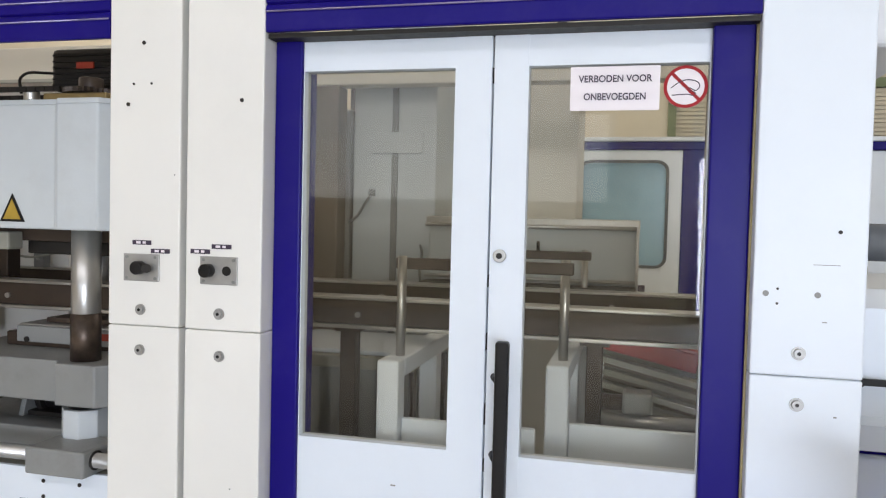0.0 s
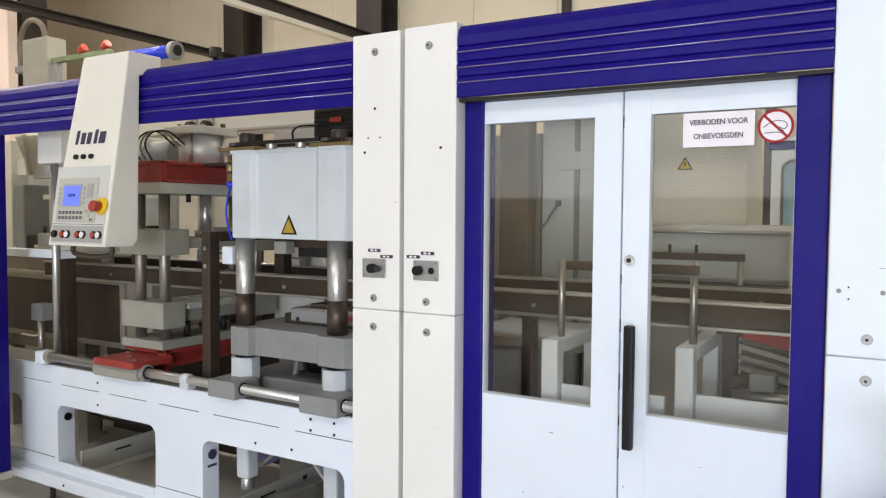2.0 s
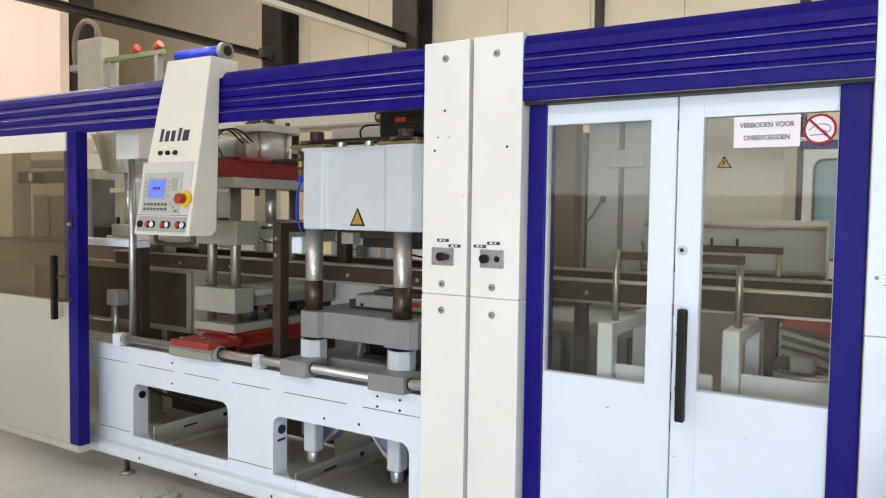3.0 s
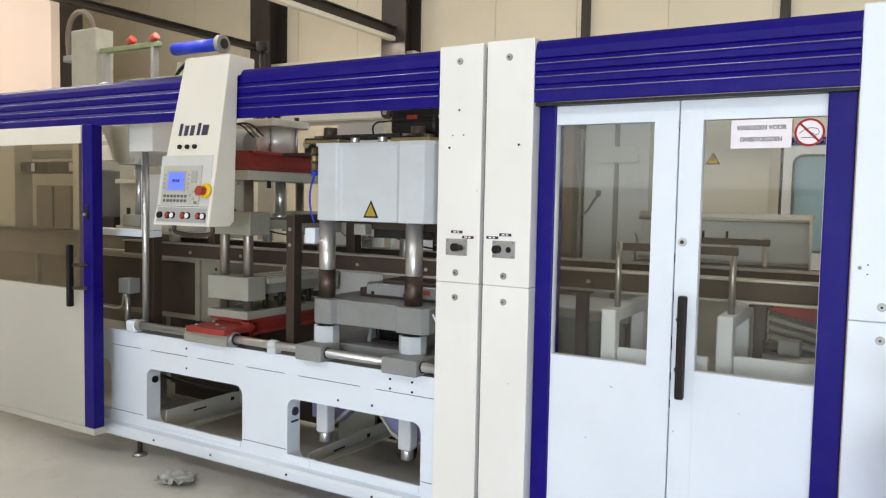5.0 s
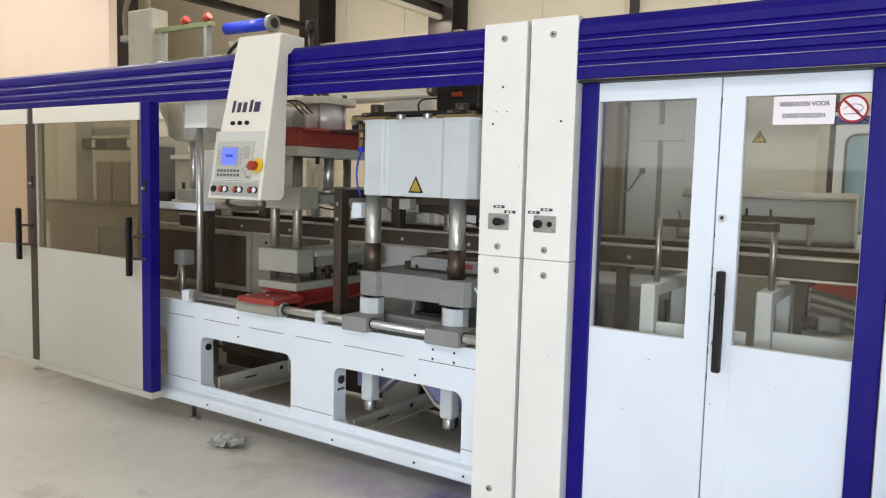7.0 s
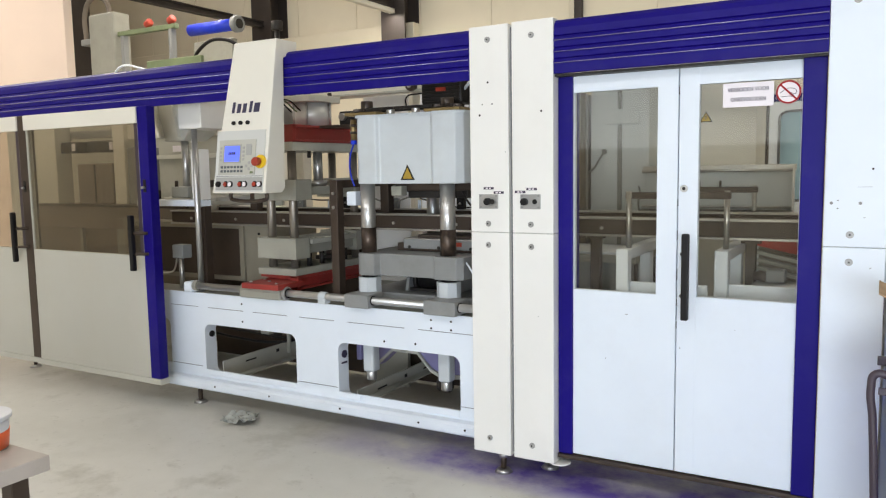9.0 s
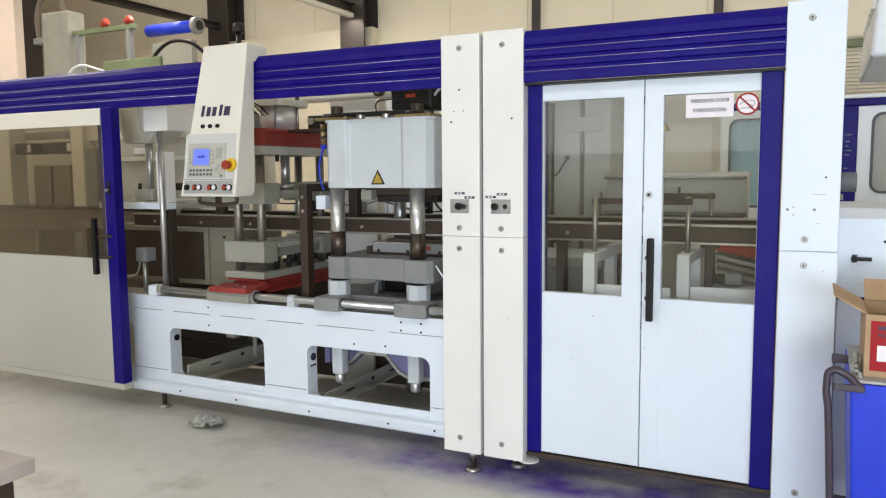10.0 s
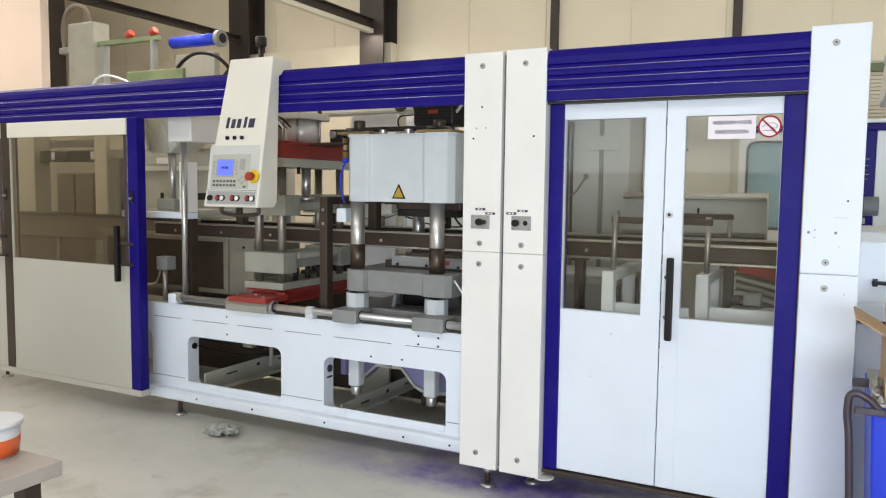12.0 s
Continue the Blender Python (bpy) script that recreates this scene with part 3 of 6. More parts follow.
part("emergency_collar", on_panel(cyl((-2.572, 0, 1.545), (-2.572, -0.016, 1.545), 0.036, 32, bevel=0.003)), YELLOW, cp, "yellow emergency stop collar")
part("emergency_button", on_panel(cyl((-2.576, -0.016, 1.545), (-2.576, -0.052, 1.545), 0.021, 28, r2=0.024, bevel=0.004)), REDBTN, cp, "red mushroom emergency button")
part("button_strip", on_panel(box(-2.895, -2.555, -0.0055, 0, 1.392, 1.462)), FOILGREY, cp)
part("key_switch", on_panel(cyl((-2.872, 0, 1.425), (-2.872, -0.018, 1.425), 0.016, 22, bevel=0.002)), BLACK, cp)
for bx in (-2.800, -2.693, -2.588):
    for k, bm_ in ((-0.017, REDBTN), (0.017, SIGNWHITE)):
        ringp = part("button_ring", on_panel(cyl((bx + k, 0, 1.425), (bx + k, -0.012, 1.425), 0.0165, 22)), BLACK, cp)
        part("push_button", on_panel(cyl((bx + k, -0.012, 1.425), (bx + k, -0.018, 1.425), 0.0125, 22, bevel=0.002)), bm_, ringp)
for bx in (-2.785, -2.733, -2.681):
    part("selector", on_panel(cyl((bx, 0, 1.757), (bx, -0.014, 1.757), 0.011, 18, bevel=0.002)), BLACK, cp)
lg = bmesh.new()
# maker's mark as plain slanted bars
for lx, w, tall in ((0.0, 0.019, 0.06), (0.037, 0.026, 0.05), (0.078, 0.026, 0.05), (0.126, 0.019, 0.06), (0.160, 0.040, 0.05)):
    add_prism(lg, [(lx, 0), (lx + w, 0), (lx + w + tall * 0.15, tall), (lx + tall * 0.15, tall)], "y", -0.002, 0)
bmesh.ops.translate(lg, vec=(-2.808, 0, 1.811), verts=list(lg.verts))
part("maker_mark", on_panel(lg, 0.0005), INDIGO, cp, "indigo slanted maker's mark")
part("grab_bar", tube([(-2.86, 1.90, 1.375), (-2.86, 1.90, 1.345), (-2.83, 1.90, 1.335), (-2.62, 1.90, 1.335), (-2.595, 1.90, 1.345), (-2.595, 1.90, 1.375)], 0.011), IRON, cp)
part("hanger", box(-2.80, -2.60, 1.99, 2.02, 1.85, 2.13, bevel=0.003), IRON, cp)

# ---- machine bed ----
bed = thing("machine_bed", (-2.6, 2.4, 0.1), "white welded machine bed with large rounded cut-outs", "machine frame")
outer = [(-4.4, 0.12), (-1.394, 0.12), (-1.394, 0.735), (-3.82, 0.73), (-4.4, 0.73)]
holes = [arch_rect(-4.1, -3.715, 0.25, 0.545, 0.05), arch_rect(-3.400, -2.65, 0.240, 0.534, 0.05), arch_rect(-2.340, -1.55, 0.232, 0.520, 0.05)]
part("front_plate", plate(outer, holes, 2.156, 2.168), COOLWHITE, bed)
for x0, x1, z0, z1 in ((-3.400, -2.65, 0.236, 0.534), (-2.340, -1.55, 0.226, 0.520), (-4.1, -3.715, 0.25, 0.545)):
    out_, in_ = [], []
    for cx_, cz_, s0 in ((x0 + 0.05, z1 - 0.05, 90), (x0 + 0.05, z0 + 0.015, 180)):
        for i in range(7):
            a = radians(s0 + 90 * i / 6)
            out_.append((cx_ + 0.056 * math.cos(a), cz_ + 0.056 * math.sin(a)))
            in_.append((cx_ + 0.050 * math.cos(a), cz_ + 0.050 * math.sin(a)))
    part("reveal", prism(out_ + in_[::-1], "y", 2.1685, 2.25), COOLWHITE, bed, "folded return of the cut-out")
part("top_plate", box(-4.4, -1.394, 2.168, 2.36, 0.715, 0.733, bevel=0.004), LGREY, bed)
part("foot_rail", prism([(2.175, 0.115), (2.118, 0.115), (2.108, 0.125), (2.106, 0.165), (2.118, 0.180), (2.155, 0.186), (2.155, 0.12)], "x", -3.86, -1.394), COOLWHITE, bed)
for i, x in enumerate((-3.75, -3.28, -2.83, -2.30, -1.78, -1.50)):
    part("rail_screw", cyl((x, 2.107, 0.150), (x, 2.103, 0.150), 0.006, 12), DARK, bed)
for x0, x1 in ((-3.70, -3.45), (-3.36, -3.06), (-2.98, -2.71), (-2.62, -2.36), (-2.27, -1.89), (-1.80, -1.42)):
    part("seam_slot", box(x0, x1, 2.1545, 2.1575, 0.640, 0.6425), DARK, bed)
for x, z in ((-3.07, 0.685), (-3.07, 0.575), (-1.72, 0.70), (-1.60, 0.70), (-1.72, 0.655), (-1.60, 0.655), (-2.02, 0.555), (-1.82, 0.56)):
    part("plate_hole", cyl((x, 2.157, z), (x, 2.154, z), 0.006, 12), DARK, bed)
part("plug", cyl((-3.400, 2.21, 0.46), (-3.390, 2.21, 0.46), 0.02, 20), BLACK, bed)
for x0, x1 in ((-3.71, -3.43), (-2.644, -2.348), (-1.545, -1.396)):
    part("panel_seam", box(x0, x1, 2.1545, 2.1575, 0.2545, 0.2570), DARK, bed)
for x0, x1, z in ((-3.38, -2.66, 0.236), (-2.335, -2.19, 0.226), (-1.74, -1.555, 0.226)):
    part("lip", prism([(2.150, z - 0.026), (2.1555, z - 0.032), (2.1555, z + 0.004), (2.153, z + 0.003)], "x", x0, x1), COOLWHITE, bed, "folded lip at the foot of the cut-out")
part("mid_bulkhead", box(-3.2, -1.5, 3.115, 3.125, 0.722, 0.98, bevel=0.002), IRON, bed, "dark sheet bulkhead over the bed")
# added sheet: stops light from behind, so the space under the bed stays dark
part("rear_light_block", box(-4.4, -1.0, 3.20, 3.212, 0.02, 0.72, bevel=0.003), IRON, bed, "dark sheet added behind the bed to keep rear light out")
part("badge", cyl((-2.341, 2.21, 0.44), (-2.332, 2.21, 0.44), 0.022, 20), INDIGO, bed)
part("badge_bar", box(-2.3405, -2.3355, 2.185, 2.235, 0.385, 0.395), INDIGO, bed)
# rear plate of the white frame, with the shade under the bed in its colour
part("shaded_rear_plate", plate([(-4.4, 0.12), (-1.0, 0.12), (-1.0, 0.72), (-4.4, 0.72)], [round_rect(-4.0, -2.7, 0.25, 0.6, 0.05), round_rect(-2.4, -1.2, 0.25, 0.6, 0.05)], 3.16, 3.19), IRON, bed)
for cx, ctop in ((-3.36, 0.275), (-2.29, 0.222)):
    cb_ = part("cross_beam", box(cx, cx + 0.012, 2.252, 3.16, 0.15, ctop, bevel=0.003), PALEGREY, bed)
    part("beam_flange", box(cx + 0.0125, cx + 0.07, 2.252, 3.16, 0.150, 0.162, bevel=0.002), PALEGREY, cb_)
    for k, yy in enumerate((2.45, 2.75, 2.98)):
        part("beam_slot", box(cx + 0.0121, cx + 0.0135, yy, yy + (0.10, 0.03, 0.06)[k], ctop - 0.05, ctop - 0.040 + 0.012 * (k == 1)), DARK, cb_)
part("cross_beam", box(-1.30, -1.20, 2.282, 3.16, 0.14, 0.27, bevel=0.006), COOLWHITE, bed)


def level_foot(x, y, z, label="steel levelling foot under the machine"):
    t = thing("levelling_foot", (x, y, 0), label, "machine foot", "levelling feet")
    part("pad", cyl((x, y, 0.0), (x, y, 0.018), 0.045, 28, r2=0.03), STEEL, t)
    part("spindle", cyl((x, y, 0.018), (x, y, z), 0.014, 16), IRON, t)
    part("nut", cyl((x, y, z - 0.03), (x, y, z - 0.008), 0.024, 6), STEEL, t)


for x, y, z in ((-3.505, 2.19, 0.14), (-1.255, 2.05, 0.105), (-1.07, 2.20, 0.105), (-5.40, 2.26, 0.19), (0.2, 2.2, 0.10), (-4.4, 3.1, 0.12), (-1.5, 3.17, 0.12)):
    level_foot(x, y, z)

# guide shaft on the bed with its bearing blocks
gs = thing("guide_shaft", (-2.5, 2.235, 0.73), "polished steel guide shaft along the machine bed", "guide shaft")
SY, SZ = 2.150, 0.778
part("shaft", cyl((-3.52, SY, SZ), (-1.394, SY, SZ), 0.021, 24), CHROME, gs)
part("end_block", box(-3.53, -3.46, SY - 0.035, SY + 0.04, 0.7355, SZ + 0.026, bevel=0.012), COOLWHITE, gs)
part("end_cap", cyl((-3.46, SY, SZ), (-3.43, SY, SZ), 0.033, 24, bevel=0.004), LGREY, gs)
cbm = bmesh.new()
add_box(cbm, -3.04, -2.715, SY - 0.045, SY + 0.05, 0.737, SZ + 0.012, bevel=0.012)
add_cyl(cbm, (-3.04, SY, SZ - 0.002), (-2.715, SY, SZ - 0.002), 0.043, 28)
part("carriage_block", cbm, LGREY, gs)
part("bearing_ring", cyl((-2.714, SY, SZ - 0.002), (-2.690, SY, SZ - 0.002), 0.040, 28, bevel=0.004), SCREWZINC, gs)
part("bearing_bore", cyl((-2.690, SY, SZ), (-2.688, SY, SZ), 0.029, 24), DARK, gs)
spb = bmesh.new()
add_box(spb, -2.455, -2.40, SY - 0.022, SY + 0.030, 0.7355, SZ - 0.01, bevel=0.005)
add_cyl(spb, (-2.450, SY, SZ), (-2.405, SY, SZ), 0.0265, 24, bevel=0.003)
part("support_block", spb, CASTWHITE, gs)
for x0, x1 in ((-2.245, -2.085), (-1.735, -1.545)):
    blk = part("bearing_block", box(x0, x1, SY - 0.05, SY + 0.10, 0.7365, SZ + 0.034, bevel=0.007), GREYPAINT, gs)
    part("bore_ring", cyl((x1 - 0.002, SY, SZ), (x1 + 0.004, SY, SZ), 0.027, 24), DARK, blk)

# ---- forming press ----
pr = thing("forming_press", (-1.9, 2.6, 0.80), "light grey forming press with polished columns", "press")
XL, XR, YF, YB = -2.180, -1.669, 2.262, 2.98
hz0, hz1 = 1.413, 1.782
outline = [(-2.215, 2.225), (-2.185, 2.192), (-2.075, 2.192), (-2.055, 2.212), (-1.735, 2.212), (-1.715, 2.192), (-1.580, 2.192), (-1.548, 2.230), (-1.548, 3.02), (-2.215, 3.02)]
part("press_head", prism(outline, "z", hz0, hz1, bevel=0.006), CASTWHITE, pr)
part("head_rim", prism([(x * 1.0 + (0.008 if x > -1.88 else -0.008), y - 0.006) for x, y in outline], "z", hz1 - 0.010, hz1 + 0.004), CASTWHITE, pr)
yo = [(-2.222, 2.215), (-2.195, 2.19), (-2.10, 2.19), (-2.08, 2.225), (-1.735, 2.225), (-1.715, 2.19), (-1.585, 2.19), (-1.555, 2.22), (-1.555, 3.05), (-2.222, 3.05)]
part("lower_yoke", prism(yo, "z", 0.908, 1.030, bevel=0.005), GREYPAINT, pr)
for x in (XL, XR):
    for y in (YF, YB):
        part("column", cyl((x, y, 1.03), (x, y, hz0), 0.041, 32), CHROME, pr)
        part("column_sleeve", cyl((x, y, 1.031), (x, y, 1.17), 0.0425, 32), STAINED, pr, "oil-stained lower column")
        part("collar", cyl((x, y, 0.893), (x, y, 0.909), 0.045, 28), BLACK, pr)
        part("column_foot", prism([(x + 0.066 * math.cos(math.radians(22.5 + 45 * k)), y + 0.066 * math.sin(math.radians(22.5 + 45 * k))) for k in range(8)], "z", 0.796, 0.893, bevel=0.003), CASTWHITE, pr)
part("base_slab", box(-2.28, -1.50, 2.31, 3.05, 0.735, 0.80, bevel=0.006), GREYPAINT, pr)
part("lower_table", box(-2.08, -1.45, 2.40, 2.95, 1.031, 1.075, bevel=0.004), IRON, pr)
part("table_plate", box(-2.05, -1.47, 2.42, 2.93, 1.076, 1.10, bevel=0.004), STEEL, pr)
part("tool_plate", box(-2.06, -1.58, 2.36, 2.90, 1.372, 1.4125, bevel=0.004), IRON, pr)
part("tool_carrier", box(-2.00, -1.62, 2.40, 2.86, 1.33, 1.372, bevel=0.004), DARK, pr)
mt = part("drive_motor", cyl((-1.98, 2.50, 0.86), (-1.72, 2.50, 0.86), 0.055, 28, bevel=0.008), BLACK, pr, "black drive motor under the yoke")
part("motor_flange", cyl((-2.0, 2.50, 0.86), (-1.98, 2.50, 0.86), 0.07, 28), DARK, mt)
for mx in (-2.035, -1.715):
    part("motor_cheek", prism([(2.40, 0.801), (2.62, 0.801), (2.60, 0.87), (2.55, 0.915), (2.47, 0.915), (2.42, 0.87)], "x", mx, mx + 0.02, bevel=0.003), GREYPAINT, pr)
part("cross_shaft", cyl((-2.16, 2.62, 0.885), (-2.04, 2.62, 0.885), 0.02, 20), CHROME, pr)
part("table_front_strip", box(-2.03, -1.475, 2.388, 2.3995, 1.046, 1.098, bevel=0.003), GREYPAINT, pr)
part("inspection_tag", box(-1.745, -1.655, 2.3855, 2.3878, 1.066, 1.088), REDBTN, pr, "small red tag on the table edge")
for sx in (-1.99, -1.80, -1.60):
    part("strip_screw", cyl((sx, 2.388, 1.055), (sx, 2.383, 1.055), 0.009, 12), DARK, pr)
part("motor_bracket", box(-2.02, -1.70, 2.42, 2.60, 0.80, 0.815), DARK, pr)
tr_ = part("warning_triangle", prism([(-1.925, 1.433), (-1.838, 1.433), (-1.8815, 1.515)], "y", 2.2095, 2.2119), BLACK, pr)
part("warning_field", prism([(-1.912, 1.440), (-1.851, 1.440), (-1.8815, 1.499)], "y", 2.2080, 2.2095), OCHRE, tr_)

# transport rails
for y0, y1, z0, z1, x0 in ((2.49, 2.56, 1.148, 1.222, -4.05), (3.04, 3.12, 1.150, 1.222, -5.0)):
    t = thing("transport_rail", (-1.7, y0, z0), "long brown steel transport rail through the machine", "rail", "transport rails")
    part("web", box(x0, 0.10, y0 + 0.012, y1, z0, z1, bevel=0.003), IRON, t)
    part("top_flange", box(x0, 0.10, y0, y1 + 0.01, z1 + 0.0005, z1 + 0.010, bevel=0.002), STEEL, t)
    part("bottom_flange", box(x0, 0.10, y0, y1 + 0.01, z0 - 0.012, z0 - 0.0005, bevel=0.002), STEEL, t)
    for i in range(int((0.1 - x0) / 0.42)):
        part("rail_bolt", cyl((x0 + 0.2 + 0.42 * i, y0 + 0.012, z0 + 0.03), (x0 + 0.2 + 0.42 * i, y0 + 0.004, z0 + 0.03), 0.009, 12), STEEL, t)

# chips and scuffs on the white doors and covers
for sx, sz, w, h, y_, own in ((-0.66, 0.83, 0.012, 0.003, 2.0659, left_leaf), (-0.75, 0.62, 0.004, 0.004, 2.0659, left_leaf), (-0.42, 0.70, 0.003, 0.006, 2.0634, right_leaf), (-0.20, 0.80, 0.006, 0.002, 2.0659, right_leaf),
                              (0.255, 1.28, 0.009, 0.002, 2.0, p3), (0.235, 1.395, 0.05, 0.0012, 2.0, p3), (0.283, 1.09, 0.006, 0.003, 2.0, p3), (-1.21, 1.56, 0.003, 0.004, 2.0, p1), (-1.05, 0.80, 0.004, 0.003, 2.0, p2)):
    part("scuff", box(sx, sx + w, y_ - 0.0008, y_ + 0.0004, sz, sz + h), GREYPAINT, own)

# inner rail over the bay with its roller brackets
ir = thing("lift_rail", (-2.6, 3.0, 0.733), "cream steel rail over the press bay with dark rollers", "rail")
part("rail", box(-4.2, -1.5, 2.98, 3.06, 1.985, 2.13, bevel=0.004), CREAM, ir)
part("rail_lip", box(-4.2, -1.5, 2.955, 2.98, 1.985, 1.997), PALEGREY, ir)
for rx in (-3.24, -2.24):
    for k in (-0.066, 0.066):
        br_ = part("roller_bracket", box(rx + k - 0.028, rx + k + 0.028, 2.968, 2.9795, 1.985, 2.075, bevel=0.004), PALEGREY, ir)
        part("roller", cyl((rx + k, 2.925, 2.018), (rx + k, 2.968, 2.018), 0.034, 24, bevel=0.005), IRON, br_)
        part("roller_pin", cyl((rx + k, 2.915, 2.018), (rx + k, 2.925, 2.018), 0.014, 16), STEEL, br_)
part("rail_end_post", box(-1.62, -1.58, 2.98, 3.06, 0.733, 1.984), CREAM, ir)
part("rail_end_post", box(-4.2, -4.16, 2.98, 3.06, 0.733, 1.984), CREAM, ir)

# rear side of the machine
for x in (-3.62, -2.62, -1.40, 0.22):
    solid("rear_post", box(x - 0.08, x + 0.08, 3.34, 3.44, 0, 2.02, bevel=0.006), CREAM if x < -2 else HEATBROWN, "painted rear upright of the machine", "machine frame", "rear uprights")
solid("rear_beam", box(-5.6, 0.3, 3.345, 3.435, 2.02, 2.12, bevel=0.006), CREAM, "cream painted rear beam on the machine uprights", "machine frame")

# chain drive on the press head
for cx, tall in ((XL, 0.085), (XR, 0.075)):
    pl = part("bearing_plate", box(cx - 0.105, cx + 0.105, YF - 0.055, YF + 0.11, hz1 + 0.0045, hz1 + 0.022, bevel=0.003), BRASS, pr)
    sp = bmesh.new()
    N = 30
    pts = []
    for i in range(N * 2):
        r = 0.078 if i % 2 else 0.070
        a = math.pi * i / N
        pts.append((cx + r * math.cos(a), YF + 0.015 + r * math.sin(a)))
    add_prism(sp, pts, "z", hz1 + 0.026, hz1 + 0.040)
    part("sprocket", sp, IRON, pl)
    part("hub", cyl((cx, YF + 0.015, hz1 + 0.022), (cx, YF + 0.015, hz1 + tall), 0.034, 24, bevel=0.004), IRON, pl)
for y in (YF - 0.056, YF + 0.086):
    ch = bmesh.new()
    for i in range(26):
        x = XL + 0.06 + i * (XR - XL - 0.12) / 25
        add_box(ch, x - 0.012, x + 0.012, y - 0.006 + 0.002 * (i % 2), y + 0.006, hz1 + 0.027, hz1 + 0.041)
    part("drive_chain", ch, DARK, pr)
for x in (-1.995, -1.835):
    part("chain_tensioner", cyl((x, YF - 0.03, hz1 + 0.004), (x, YF - 0.03, hz1 + 0.045), 0.022, 18, bevel=0.003), STEEL, pr)
MX0, MX1, MY0, MY1 = -1.88, -1.63, 2.36, 2.53
mo = part("gear_motor", box(MX0, MX1, MY0, MY1, hz1 + 0.055, hz1 + 0.185, bevel=0.014), DARK, pr, "black gear motor with a red plate")
part("motor_neck", cyl((-1.74, 2.45, hz1 + 0.003), (-1.74, 2.45, hz1 + 0.056), 0.07, 24), DARK, mo)
for i in range(6):
    part("cooling_fin", box(MX0 + 0.01, MX1 - 0.01, MY0 - 0.006, MY0 + 0.002, hz1 + 0.070 + i * 0.018, hz1 + 0.076 + i * 0.018), BLACK, mo)
part("nameplate", box(-1.78, -1.72, MY0 - 0.012, MY0 - 0.0065, hz1 + 0.120, hz1 + 0.140), REDBTN, mo)
part("motor_cable", tube([(MX1, 2.40, hz1 + 0.13), (-1.58, 2.36, hz1 + 0.16), (-1.54, 2.34, hz1 + 0.21), (-1.50, 2.34, hz1 + 0.27)], 0.008), COOLWHITE, mo)
part("air_hose", tube([(-2.255, 2.26, 1.66), (-2.30, 2.27, 1.56), (-2.305, 2.28, 1.46), (-2.29, 2.29, 1.40)], 0.0048), BINBLUE, pr, "blue air hose")
part("hose_fitting", cyl((-2.26, 2.255, 1.655), (-2.26, 2.255, 1.77), 0.016, 16), BRASS, pr)
part("fitting_cap", cyl((-2.26, 2.255, 1.632), (-2.26, 2.255, 1.655), 0.0175, 16), BINBLUE, pr, "blue plastic cap")
for fz in (1.69, 1.73):
    part("fitting_nut", cyl((-2.26, 2.255, fz), (-2.26, 2.255, fz + 0.014), 0.020, 6), IRON, pr)
part("red_hose", tube([(-2.245, 2.27, 1.77), (-2.225, 2.30, 1.74), (-2.235, 2.33, 1.68), (-2.24, 2.34, 1.60)], 0.006), REDBTN, pr, "red air hose")
part("head_cable", tube([(-1.935, 2.30, hz1 + 0.04), (-1.945, 2.31, hz1 + 0.09), (-1.93, 2.40, hz1 + 0.12), (-1.90, 2.58, hz1 + 0.13)], 0.0045), BLACK, pr)
part("terminal_box", box(-1.585, -1.44, 2.48, 2.62, hz1 + 0.10, hz1 + 0.19, bevel=0.008), DARK, pr)
part("box_stand", box(-1.56, -1.50, 2.52, 2.58, hz1 + 0.0045, hz1 + 0.0995), DARK, pr)
part("sensor_box", box(-2.335, -2.270, 2.27, 2.33, 1.29, 1.37, bevel=0.006), COOLWHITE, pr)
part("cable", tube([(-1.60, 2.30, 1.37), (-1.54, 2.28, 1.30), (-1.48, 2.30, 1.27)], 0.006), BLACK, pr)
part("cable", tube([(-1.555, 2.25, 1.00), (-1.50, 2.22, 0.95), (-1.42, 2.22, 0.85)], 0.005), COOLWHITE, pr)
part("clamp_unit", box(-2.05, -1.98, 2.30, 2.36, 1.345, 1.40, bevel=0.006), LGREY, pr)
part("tool_insert", box(-1.98, -1.50, 2.46, 2.80, 1.101, 1.118, bevel=0.003), IRON, pr)

# ---- red stamping press ----
rp = thing("stamping_press", (-2.86, 2.65, 0.79), "red and grey stamping press on four steel rods", "press")
RX0, RX1, RY0, RY1 = -3.01, -2.715, 2.25, 3.00
part("base_plate", box(-2.985, -2.70, 2.075, 2.30, 0.801, 0.833, bevel=0.004), RED, rp)
for x, y in ((-2.95, 2.12), (-2.75, 2.12), (-2.86, 2.18), (-2.95, 2.24)):
    part("cap_screw", cyl((x, y, 0.833), (x, y, 0.839), 0.010, 14), STEEL, rp)
bb = bmesh.new()
add_box(bb, RX0, RX1, RY0 + 0.02, RY1, 0.845, 0.862, bevel=0.003)
add_box(bb, RX0, RX1, RY0 + 0.02, RY1, 0.775, 0.790, bevel=0.003)
add_box(bb, RX0 + 0.03, RX1 - 0.03, RY0 + 0.05, RY1 - 0.02, 0.785, 0.85)
add_box(bb, RX1 - 0.06, RX1, RY0 + 0.02, RY0 + 0.05, 0.735, 0.86, bevel=0.003)
part("base_beam", bb, RED, rp)
part("lower_plate", box(RX0, RX1 + 0.005, RY0, RY1 + 0.02, 0.863, 0.905, bevel=0.004), LGREY, rp)
for x in (-2.945, -2.768):
    for y in (2.315, 2.93):
        part("guide_rod", cyl((x, y, 0.90), (x, y, 1.66), 0.0265, 24), RODSTEEL, rp)
m1 = bmesh.new()
add_box(m1, RX0, RX1 + 0.01, RY0, 2.385, 0.962, 1.090, bevel=0.005)
